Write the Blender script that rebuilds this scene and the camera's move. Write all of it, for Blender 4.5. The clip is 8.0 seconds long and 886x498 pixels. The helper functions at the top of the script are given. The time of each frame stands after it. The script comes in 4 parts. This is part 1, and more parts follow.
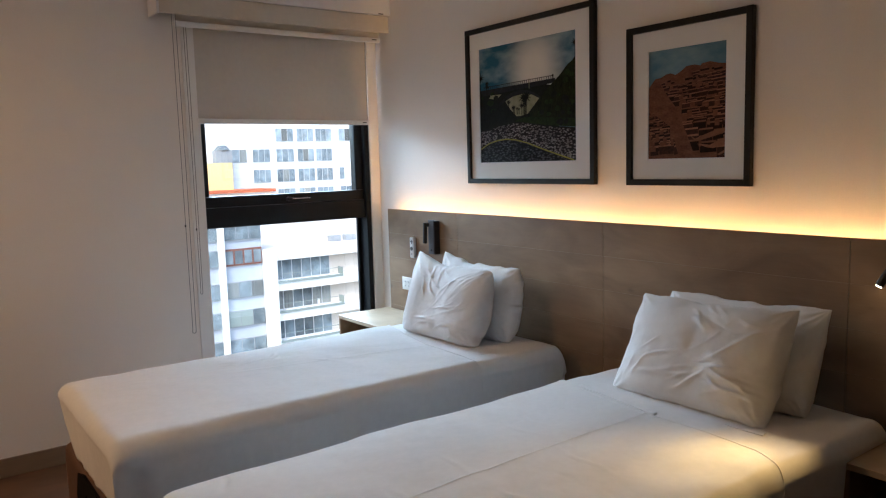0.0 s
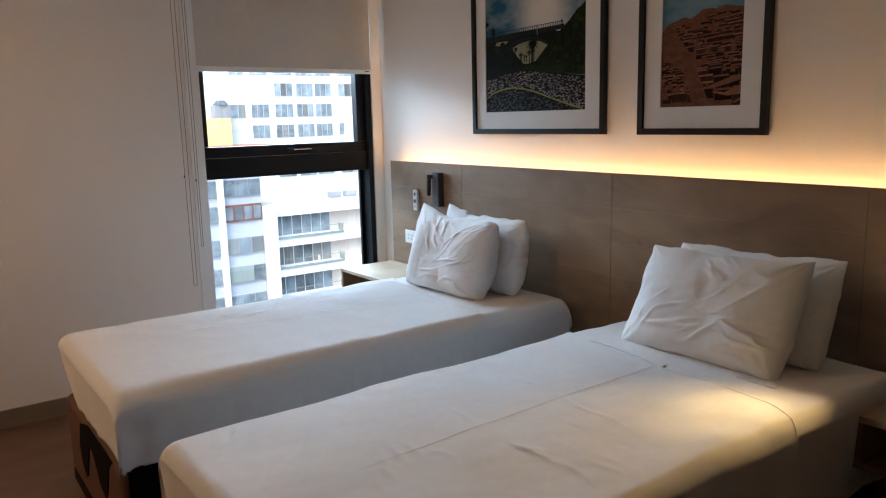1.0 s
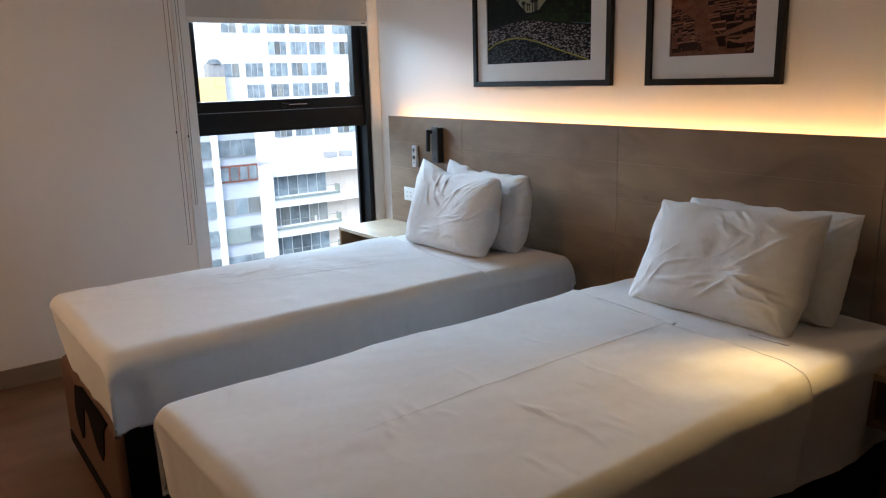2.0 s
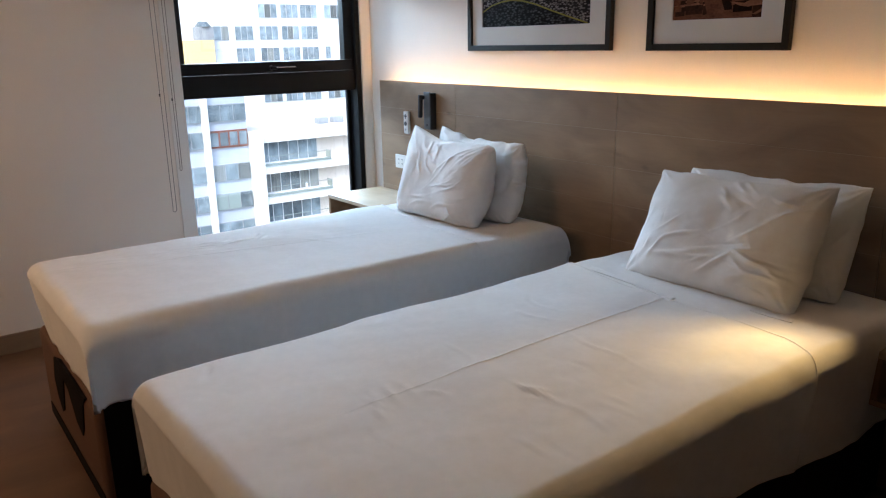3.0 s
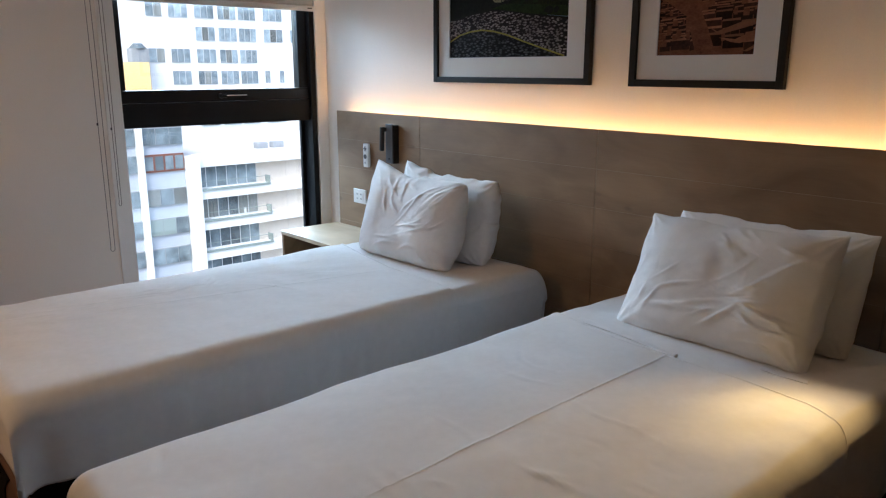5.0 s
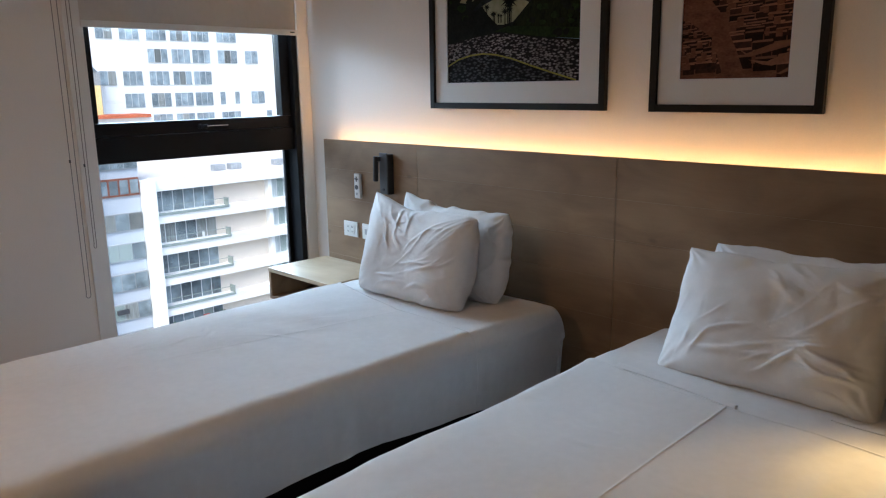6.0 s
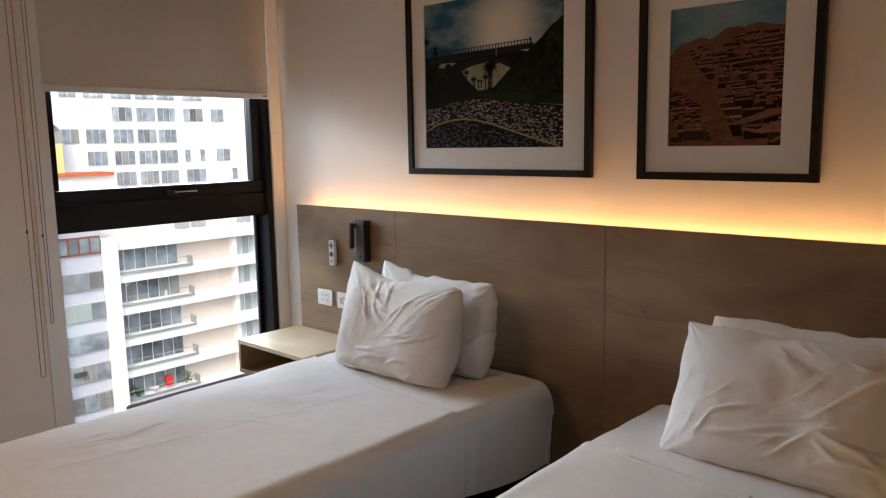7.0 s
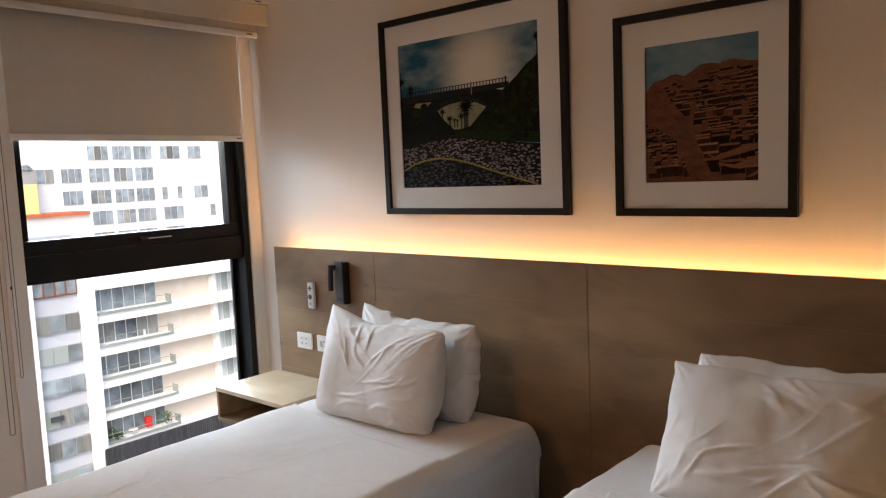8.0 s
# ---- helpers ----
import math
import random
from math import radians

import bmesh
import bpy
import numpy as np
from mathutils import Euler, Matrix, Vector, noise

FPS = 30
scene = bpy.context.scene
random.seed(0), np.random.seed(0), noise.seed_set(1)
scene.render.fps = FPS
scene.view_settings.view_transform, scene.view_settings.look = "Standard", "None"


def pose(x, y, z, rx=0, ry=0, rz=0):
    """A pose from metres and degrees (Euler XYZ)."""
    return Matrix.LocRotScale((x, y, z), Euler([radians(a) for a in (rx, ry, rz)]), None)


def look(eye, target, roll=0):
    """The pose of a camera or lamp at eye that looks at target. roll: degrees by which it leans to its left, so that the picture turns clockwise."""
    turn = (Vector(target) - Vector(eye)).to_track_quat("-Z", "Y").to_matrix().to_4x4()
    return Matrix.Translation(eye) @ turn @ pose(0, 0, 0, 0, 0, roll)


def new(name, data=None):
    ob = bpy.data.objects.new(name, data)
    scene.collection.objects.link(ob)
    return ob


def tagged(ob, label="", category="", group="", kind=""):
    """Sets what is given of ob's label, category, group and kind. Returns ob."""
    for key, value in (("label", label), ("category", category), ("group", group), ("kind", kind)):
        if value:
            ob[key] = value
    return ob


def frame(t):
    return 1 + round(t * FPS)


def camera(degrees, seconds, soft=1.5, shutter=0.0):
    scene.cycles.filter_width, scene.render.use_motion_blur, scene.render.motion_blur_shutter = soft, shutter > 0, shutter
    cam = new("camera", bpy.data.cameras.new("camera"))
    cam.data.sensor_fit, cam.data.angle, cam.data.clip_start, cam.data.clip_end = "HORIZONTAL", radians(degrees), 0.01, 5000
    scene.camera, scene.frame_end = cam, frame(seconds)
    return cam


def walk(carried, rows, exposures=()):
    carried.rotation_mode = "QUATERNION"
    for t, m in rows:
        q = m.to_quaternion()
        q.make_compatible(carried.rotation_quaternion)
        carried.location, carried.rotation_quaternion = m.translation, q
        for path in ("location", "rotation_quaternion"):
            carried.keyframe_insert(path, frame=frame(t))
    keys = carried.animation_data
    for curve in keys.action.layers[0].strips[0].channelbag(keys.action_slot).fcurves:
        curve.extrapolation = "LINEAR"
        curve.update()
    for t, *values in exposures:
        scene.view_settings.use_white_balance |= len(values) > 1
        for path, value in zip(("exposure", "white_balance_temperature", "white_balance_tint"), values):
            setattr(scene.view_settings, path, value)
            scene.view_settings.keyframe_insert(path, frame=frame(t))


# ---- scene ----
cam = camera(61.3, 8.0, 1.2)
PATH = [
    (0, (-0.032, 0.069, 1.501), (1.145, 1.67, 1.269), -1.6),
    (0.5, (-0.018, 0.096, 1.484), (1.164, 1.683, 1.19), -1.5),
    (1, (-0.014, 0.13, 1.467), (1.15, 1.719, 1.122), -1.4),
    (1.5, (0.004, 0.171, 1.447), (1.167, 1.75, 1.052), -1.3),
    (2, (0.02, 0.206, 1.436), (1.176, 1.775, 0.987), -1.6),
    (3.5, (0.106, 0.322, 1.423), (1.271, 1.852, 0.877), -0.7),
    (4, (0.13, 0.366, 1.432), (1.312, 1.895, 0.918), -0.2),
    (4.5, (0.125, 0.428, 1.439), (1.359, 1.926, 0.956), 0.2),
    (6, (0.129, 0.827, 1.479), (1.508, 2.212, 1.052), -0.9),
    (6.5, (0.161, 0.927, 1.513), (1.56, 2.319, 1.193), -1.6),
    (7, (0.185, 0.963, 1.515), (1.646, 2.299, 1.232), -1.0),
    (7.5, (0.22, 0.979, 1.529), (1.704, 2.294, 1.268), -2.1),
    (8, (0.221, 0.99, 1.552), (1.725, 2.292, 1.347), -2.4),
]
EXPOSURES = [(0.0, 2.86, 6100, 10), (2.0, 2.84, 6000, 10), (3.5, 2.95, 5980, 10), (4.5, 2.81, 6000, 10), (6.0, 2.53, 6000, 10), (6.5, 2.53, 6900, 15), (8.0, 2.68, 7600, 19)]
walk(cam, [(t, look(eye, target, roll)) for t, eye, target, roll in PATH], EXPOSURES)
# ---------------------------------------------------------------- world, sun, large lights
world = bpy.data.worlds.new("overcast_sky")
scene.world = world
world.use_nodes = True
wn = world.node_tree.nodes
sky = wn.new("ShaderNodeTexSky")
sky.sky_type = "NISHITA"
sky.sun_disc = False
sky.sun_elevation, sky.sun_rotation = radians(49), radians(230)
sky.dust_density, sky.air_density, sky.ozone_density = 3.5, 1.0, 1.0
wn["Background"].inputs["Strength"].default_value = 0.077
world.node_tree.links.new(sky.outputs[0], wn["Background"].inputs["Color"])

sun = new("sun", bpy.data.lights.new("sun", "SUN"))
sun.data.energy, sun.data.angle, sun.data.color = 0.14, radians(14), (1.0, 0.97, 0.92)
sun.matrix_world = look((-30, -25, 45), (0, 0, 0))

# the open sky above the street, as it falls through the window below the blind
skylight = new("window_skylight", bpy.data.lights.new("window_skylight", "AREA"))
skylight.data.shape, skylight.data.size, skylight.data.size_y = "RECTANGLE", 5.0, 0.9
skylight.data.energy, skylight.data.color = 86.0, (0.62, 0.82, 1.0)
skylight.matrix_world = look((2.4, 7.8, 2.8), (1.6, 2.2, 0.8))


# ---------------------------------------------------------------- small helpers
def box_bm(bm, x0, x1, y0, y1, z0, z1, bevel=0.0, seg=2):
    """Adds one box to bm, with rounded edges where bevel is given."""
    made = bmesh.ops.create_cube(bm, size=1.0)
    verts = made["verts"]
    bmesh.ops.scale(bm, vec=(x1 - x0, y1 - y0, z1 - z0), verts=verts)
    bmesh.ops.translate(bm, vec=((x0 + x1) / 2, (y0 + y1) / 2, (z0 + z1) / 2), verts=verts)
    if bevel:
        edges = list({e for v in verts for e in v.link_edges})
        bmesh.ops.bevel(bm, geom=edges, offset=bevel, segments=seg, profile=0.6, affect="EDGES")
    return bm


def box(x0, x1, y0, y1, z0, z1, bevel=0.0, seg=2):
    return box_bm(bmesh.new(), x0, x1, y0, y1, z0, z1, bevel, seg)


def rod_bm(bm, a, b, r, r2=None, n=12):
    """Adds a capped round bar from a to b."""
    a, b = Vector(a), Vector(b)
    way = b - a
    m = Matrix.Translation((a + b) / 2) @ way.to_track_quat("Z", "Y").to_matrix().to_4x4()
    bmesh.ops.create_cone(bm, cap_ends=True, segments=n, radius1=r, radius2=r if r2 is None else r2, depth=way.length, matrix=m)
    return bm


def rod(a, b, r, r2=None, n=12):
    return rod_bm(bmesh.new(), a, b, r, r2, n)


def link(name, mesh, material, parent=None, label="", smooth=False):
    if material and not mesh.materials:
        mesh.materials.append(material)
    if smooth:
        mesh.polygons.foreach_set("use_smooth", [True] * len(mesh.polygons))
    ob = new(name, mesh)
    if parent:
        ob.parent = parent
    if label:
        ob["label"] = label
    return ob


def part(name, bm, material, parent=None, label="", smooth=False):
    """Links a bmesh as one mesh object under a thing or a part."""
    mesh = bpy.data.meshes.new(name)
    bm.normal_update()
    bm.to_mesh(mesh)
    bm.free()
    return link(name, mesh, material, parent, label, smooth)


def sheet_mesh(name, pts, material, parent=None, label=""):
    """A smooth grid mesh from an array of rows of points."""
    n, m, _ = pts.shape
    idx = np.arange(n * m).reshape(n, m)
    quads = np.stack([idx[:-1, :-1], idx[1:, :-1], idx[1:, 1:], idx[:-1, 1:]], -1).reshape(-1, 4)
    mesh = bpy.data.meshes.new(name)
    mesh.from_pydata(pts.reshape(-1, 3).tolist(), [], quads.tolist())
    return link(name, mesh, material, parent, label, True)


def thing(name, label, category, group="", at=(0, 0, 0)):
    ob = new(name)
    ob.location = at
    ob.empty_display_size = 0.05
    return tagged(ob, label, category, group)


def setting(name, bm, material, label, category):
    return tagged(part(name, bm, material), label, category, kind="structure")


# ---------------------------------------------------------------- materials
def mat(name, color, rough=0.6, metal=0.0, vary=0.08, scale=6.0, fine=90.0, bump=0.1, stretch=(1, 1, 1), tint=None, per=0.0,
        coat=0.0, sheen=0.0, spec=0.5, trans=0.0, emit=None, power=0.0, subsurf=0.0):
    """A node material: base colour varied at a broad and a fine scale, roughness and relief that follow."""
    m = bpy.data.materials.new(name)
    m.use_nodes = True
    nt = m.node_tree
    n, l = nt.nodes, nt.links
    b = n["Principled BSDF"]
    co = n.new("ShaderNodeTexCoord")
    mp = n.new("ShaderNodeMapping")
    mp.inputs["Scale"].default_value = stretch
    l.new(co.outputs["Object"], mp.inputs["Vector"])
    big = n.new("ShaderNodeTexNoise")
    big.inputs["Scale"].default_value, big.inputs["Detail"].default_value = scale, 4
    small = n.new("ShaderNodeTexNoise")
    small.inputs["Scale"].default_value, small.inputs["Detail"].default_value = fine, 3
    for t in (big, small):
        l.new(mp.outputs[0], t.inputs["Vector"])
    ramp = n.new("ShaderNodeMapRange")
    ramp.inputs["From Min"].default_value, ramp.inputs["From Max"].default_value = 0.3, 0.7
    mixv = n.new("ShaderNodeMath")
    mixv.operation = "MULTIPLY_ADD"
    l.new(small.outputs["Fac"], mixv.inputs[0])
    mixv.inputs[1].default_value = 0.45
    half = n.new("ShaderNodeMath")
    half.operation = "MULTIPLY"
    l.new(big.outputs["Fac"], half.inputs[0])
    half.inputs[1].default_value = 0.55
    l.new(half.outputs[0], mixv.inputs[2])
    l.new(mixv.outputs[0], ramp.inputs["Value"])
    mix = n.new("ShaderNodeMix")
    mix.data_type = "RGBA"
    other = tint or tuple(c * (1 - 2 * vary) for c in color)
    light = tuple(min(1, c * (1 + vary)) for c in color)
    mix.inputs["A"].default_value, mix.inputs["B"].default_value = (*other, 1), (*light, 1)
    l.new(ramp.outputs[0], mix.inputs["Factor"])
    out = mix.outputs["Result"]
    if per:
        info = n.new("ShaderNodeObjectInfo")
        rng = n.new("ShaderNodeMapRange")
        rng.inputs["To Min"].default_value, rng.inputs["To Max"].default_value = 1 - per, 1 + per
        l.new(info.outputs["Random"], rng.inputs["Value"])
        hsv = n.new("ShaderNodeHueSaturation")
        l.new(rng.outputs[0], hsv.inputs["Value"])
        l.new(out, hsv.inputs["Color"])
        out = hsv.outputs[0]
    l.new(out, b.inputs["Base Color"])
    rr = n.new("ShaderNodeMapRange")
    rr.inputs["To Min"].default_value, rr.inputs["To Max"].default_value = max(0.02, rough - 0.08), min(1, rough + 0.08)
    l.new(big.outputs["Fac"], rr.inputs["Value"])
    l.new(rr.outputs[0], b.inputs["Roughness"])
    if bump:
        bp = n.new("ShaderNodeBump")
        bp.inputs["Strength"].default_value, bp.inputs["Distance"].default_value = bump, 0.004
        l.new(small.outputs["Fac"], bp.inputs["Height"])
        l.new(bp.outputs[0], b.inputs["Normal"])
    b.inputs["Metallic"].default_value = metal
    b.inputs["Specular IOR Level"].default_value = spec
    b.inputs["Coat Weight"].default_value = coat
    b.inputs["Sheen Weight"].default_value = sheen
    b.inputs["Transmission Weight"].default_value = trans
    if emit:
        b.inputs["Emission Color"].default_value = (*emit, 1)
        b.inputs["Emission Strength"].default_value = power
    return m


def glass_mat(name, color=(1, 1, 1), rough=0.0):
    m = bpy.data.materials.new(name)
    m.use_nodes = True
    b = m.node_tree.nodes["Principled BSDF"]
    b.inputs["Base Color"].default_value = (*color, 1)
    b.inputs["Transmission Weight"].default_value = 1
    b.inputs["Roughness"].default_value = rough
    b.inputs["IOR"].default_value = 1.45
    return m


def wood_mat(name, dark, light, axis="y", rough=0.5, per=0.08):
    """Oak laminate: long stretched figure along one axis, fine pores, a broad cloud."""
    m = bpy.data.materials.new(name)
    m.use_nodes = True
    nt = m.node_tree
    n, l = nt.nodes, nt.links
    b = n["Principled BSDF"]
    co = n.new("ShaderNodeTexCoord")
    info = n.new("ShaderNodeObjectInfo")
    shift = n.new("ShaderNodeVectorMath")
    shift.operation = "SCALE"
    l.new(co.outputs["Object"], shift.inputs[0])
    shift.inputs["Scale"].default_value = 1.0
    mp = n.new("ShaderNodeMapping")
    mp.inputs["Scale"].default_value = {"y": (4, 1.7, 4.5), "x": (1.3, 4, 6)}[axis]
    l.new(shift.outputs[0], mp.inputs["Vector"])
    fig = n.new("ShaderNodeTexNoise")
    fig.inputs["Scale"].default_value, fig.inputs["Detail"].default_value, fig.inputs["Distortion"].default_value = 1.6, 6, 0.9
    l.new(mp.outputs[0], fig.inputs["Vector"])
    mp2 = n.new("ShaderNodeMapping")
    mp2.inputs["Scale"].default_value = {"y": (60, 3, 160), "x": (3, 60, 160)}[axis]
    l.new(co.outputs["Object"], mp2.inputs["Vector"])
    pores = n.new("ShaderNodeTexNoise")
    pores.inputs["Scale"].default_value, pores.inputs["Detail"].default_value = 2.0, 3
    l.new(mp2.outputs[0], pores.inputs["Vector"])
    cloud = n.new("ShaderNodeTexNoise")
    cloud.inputs["Scale"].default_value = 2.3
    l.new(co.outputs["Object"], cloud.inputs["Vector"])
    add = n.new("ShaderNodeMath")
    add.operation = "MULTIPLY_ADD"
    l.new(fig.outputs["Fac"], add.inputs[0])
    add.inputs[1].default_value = 0.5
    w = n.new("ShaderNodeMath")
    w.operation = "MULTIPLY_ADD"
    l.new(pores.outputs["Fac"], w.inputs[0])
    w.inputs[1].default_value = 0.06
    w2 = n.new("ShaderNodeMath")
    w2.operation = "MULTIPLY"
    l.new(cloud.outputs["Fac"], w2.inputs[0])
    w2.inputs[1].default_value = 0.36
    l.new(w2.outputs[0], w.inputs[2])
    l.new(w.outputs[0], add.inputs[2])
    ramp = n.new("ShaderNodeValToRGB")
    ramp.color_ramp.elements[0].position, ramp.color_ramp.elements[1].position = 0.36, 0.63
    ramp.color_ramp.elements[0].color, ramp.color_ramp.elements[1].color = (*dark, 1), (*light, 1)
    l.new(add.outputs[0], ramp.inputs["Fac"])
    rng = n.new("ShaderNodeMapRange")
    rng.inputs["To Min"].default_value, rng.inputs["To Max"].default_value = 1 - per, 1 + per
    l.new(info.outputs["Random"], rng.inputs["Value"])
    hsv = n.new("ShaderNodeHueSaturation")
    l.new(rng.outputs[0], hsv.inputs["Value"])
    l.new(ramp.outputs[0], hsv.inputs["Color"])
    # a few small knots, with the figure drawn dark round them
    mp3 = n.new("ShaderNodeMapping")
    mp3.inputs["Scale"].default_value = {"y": (1, 2.2, 4.2), "x": (2.2, 1, 4.2)}[axis]
    l.new(co.outputs["Object"], mp3.inputs["Vector"])
    knot = n.new("ShaderNodeTexVoronoi")
    knot.inputs["Scale"].default_value = 1.4
    l.new(mp3.outputs[0], knot.inputs["Vector"])
    wob = n.new("ShaderNodeMath")
    wob.operation = "MULTIPLY_ADD"
    l.new(fig.outputs["Fac"], wob.inputs[0])
    wob.inputs[1].default_value = 0.22
    l.new(knot.outputs["Distance"], wob.inputs[2])
    dark_ring = n.new("ShaderNodeMapRange")
    dark_ring.interpolation_type = "SMOOTHSTEP"
    dark_ring.inputs["From Min"].default_value, dark_ring.inputs["From Max"].default_value = 0.12, 0.2
    dark_ring.inputs["To Min"].default_value, dark_ring.inputs["To Max"].default_value = 0.68, 1.0
    l.new(wob.outputs[0], dark_ring.inputs["Value"])
    tone = n.new("ShaderNodeMix")
    tone.data_type, tone.blend_type = "RGBA", "MULTIPLY"
    tone.inputs["Factor"].default_value = 1.0
    l.new(hsv.outputs[0], tone.inputs["A"])
    l.new(dark_ring.outputs[0], tone.inputs["B"])
    l.new(tone.outputs["Result"], b.inputs["Base Color"])
    b.inputs["Roughness"].default_value = rough
    bp = n.new("ShaderNodeBump")
    bp.inputs["Strength"].default_value, bp.inputs["Distance"].default_value = 0.12, 0.002
    l.new(pores.outputs["Fac"], bp.inputs["Height"])
    l.new(bp.outputs[0], b.inputs["Normal"])
    return m


def weave_mat(name, color, rough=0.85, sheen=0.15, crease=0.0):
    """Cotton or blind cloth: a fine weave, with broad soft unevenness and small creases."""
    m = mat(name, color, rough, vary=0.03, scale=3.0, fine=40.0, bump=0.0, sheen=sheen, spec=0.25)
    nt = m.node_tree
    n, l = nt.nodes, nt.links
    b = n["Principled BSDF"]
    co = n.new("ShaderNodeTexCoord")
    wave = n.new("ShaderNodeTexNoise")
    wave.inputs["Scale"].default_value = 700
    l.new(co.outputs["Object"], wave.inputs["Vector"])
    bp = n.new("ShaderNodeBump")
    bp.inputs["Strength"].default_value, bp.inputs["Distance"].default_value = 0.15, 0.0008
    l.new(wave.outputs["Fac"], bp.inputs["Height"])
    last = bp
    if crease:
        cr = n.new("ShaderNodeTexNoise")
        cr.inputs["Scale"].default_value, cr.inputs["Detail"].default_value, cr.inputs["Distortion"].default_value = 9, 5, 1.2
        l.new(co.outputs["Object"], cr.inputs["Vector"])
        b2 = n.new("ShaderNodeBump")
        b2.inputs["Strength"].default_value, b2.inputs["Distance"].default_value = crease, 0.012
        l.new(cr.outputs["Fac"], b2.inputs["Height"])
        l.new(bp.outputs[0], b2.inputs["Normal"])
        last = b2
    l.new(last.outputs[0], b.inputs["Normal"])
    return m


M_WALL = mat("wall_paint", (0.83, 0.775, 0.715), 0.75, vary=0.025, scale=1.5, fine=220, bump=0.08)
# dark tone invented for the unseen walls, to cut light bounced onto the beds
M_DIMWALL = mat("unseen_dim_wall_paint", (0.24, 0.2, 0.17), 0.75, vary=0.04, scale=1.5, fine=220, bump=0.08)
M_CEIL = mat("ceiling_paint", (0.8, 0.79, 0.77), 0.8, vary=0.02, scale=1.5, fine=200, bump=0.06)
M_TRIM = mat("white_trim", (0.8, 0.78, 0.75), 0.45, vary=0.02, scale=4, fine=120, bump=0.03)
M_FLOOR = wood_mat("floor_laminate", (0.082, 0.043, 0.025), (0.155, 0.083, 0.048), "x", 0.42, 0.0)
M_BASEB = wood_mat("skirting_wood", (0.2, 0.14, 0.095), (0.3, 0.22, 0.15), "x", 0.5, 0.0)
M_OAK = wood_mat("oak_laminate", (0.205, 0.12, 0.06), (0.365, 0.232, 0.126), "y", 0.45, 0.02)
M_OAKTOP = wood_mat("oak_laminate_light", (0.4, 0.29, 0.18), (0.58, 0.45, 0.3), "y", 0.42, 0.04)
M_BLACKALU = mat("black_aluminium", (0.01, 0.01, 0.011), 0.4, spec=0.18, vary=0.15, scale=8, fine=300, bump=0.03)
M_BLACKFR = mat("black_frame_wood", (0.009, 0.008, 0.008), 0.5, spec=0.2, vary=0.2, scale=12, fine=160, bump=0.06)
M_BLACKMET = mat("black_metal", (0.02, 0.02, 0.022), 0.4, vary=0.15, scale=20, fine=400, bump=0.04)
M_GREYMET = mat("grey_metal", (0.09, 0.09, 0.095), 0.35, vary=0.1, scale=20, fine=400, bump=0.03)
M_CHROME = mat("bright_metal", (0.7, 0.7, 0.7), 0.25, metal=1.0, vary=0.05, bump=0.0)
M_PLASTIC = mat("white_plastic", (0.75, 0.74, 0.71), 0.35, vary=0.02, scale=20, bump=0.02)
M_GREYPL = mat("grey_plastic", (0.42, 0.42, 0.42), 0.4, vary=0.04, scale=20, bump=0.02)
M_CHAIN = mat("chain_plastic", (0.22, 0.2, 0.18), 0.4, vary=0.05, bump=0.0)
M_DARKPL = mat("dark_plastic", (0.05, 0.05, 0.055), 0.45, vary=0.1, bump=0.02)
M_MAT = mat("passepartout", (0.82, 0.79, 0.74), 0.7, vary=0.02, scale=8, fine=300, bump=0.04, spec=0.12)
M_LINEN = weave_mat("white_cotton", (0.8, 0.79, 0.78), 0.85, 0.1, 0.05)
M_PILLOW = weave_mat("pillow_cotton", (0.77, 0.765, 0.76), 0.85, 0.1, 0.2)
M_BLIND = weave_mat("blind_cloth", (0.62, 0.57, 0.51), 0.85, 0.0)
M_BLINDROLL = weave_mat("blind_roll_cloth", (0.66, 0.58, 0.48), 0.8, 0.0)
M_GLASS = glass_mat("window_glass", (0.87, 0.96, 1.0))
M_BASE = mat("bed_base_fabric", (0.115, 0.052, 0.027), 0.75, vary=0.15, scale=7, fine=300, bump=0.25)
# black for the base's foot shape and for shade along side and floor
M_BASEDK = mat("bed_base_black_and_shade", (0.008, 0.006, 0.006), 0.85, spec=0.08, vary=0.2, scale=7, fine=200, bump=0.2)
M_LED = mat("warm_led", (1, 0.8, 0.5), 0.6, vary=0, bump=0, emit=(1.0, 0.54, 0.2), power=11.5)
M_LEDDOT = mat("lamp_led", (1, 0.9, 0.7), 0.6, vary=0, bump=0, emit=(1.0, 0.82, 0.55), power=4.0)
M_LAMPGL = mat("ceiling_diffuser", (1, 0.9, 0.75), 0.6, vary=0, bump=0, emit=(1.0, 0.64, 0.36), power=29.0)

# ---------------------------------------------------------------- the room
XW, YW, XE, YS, ZC = 2.553, 4.26, -1.75, -1.7, 2.62
WIN = (1.392, 2.486, 0.10, 2.32)
setting("floor", box(XE - 0.15, XW + 0.15, YS - 0.15, YW + 0.15, -0.12, 0), M_FLOOR, "dark brown wood laminate floor of a hotel room", "floor")
setting("ceiling", box(XE - 0.15, XW + 0.15, YS - 0.15, YW + 0.15, ZC, ZC + 0.12), M_CEIL, "plain white painted ceiling", "ceiling")
setting("wall_east", box(XW, XW + 0.15, YS, YW + 0.15, 0, ZC), M_WALL, "off-white painted wall behind the beds", "wall")
# out of view, coloured dark only to weaken the bounce
setting("wall_west", box(XE - 0.15, XE, YS, YW + 0.15, 0, ZC), M_DIMWALL, "unseen wall toned dark to hold back bounced light", "wall")
setting("wall_south", box(XE, XW, YS - 0.15, YS, 0, ZC), M_DIMWALL, "unseen wall toned dark to hold back bounced light", "wall")
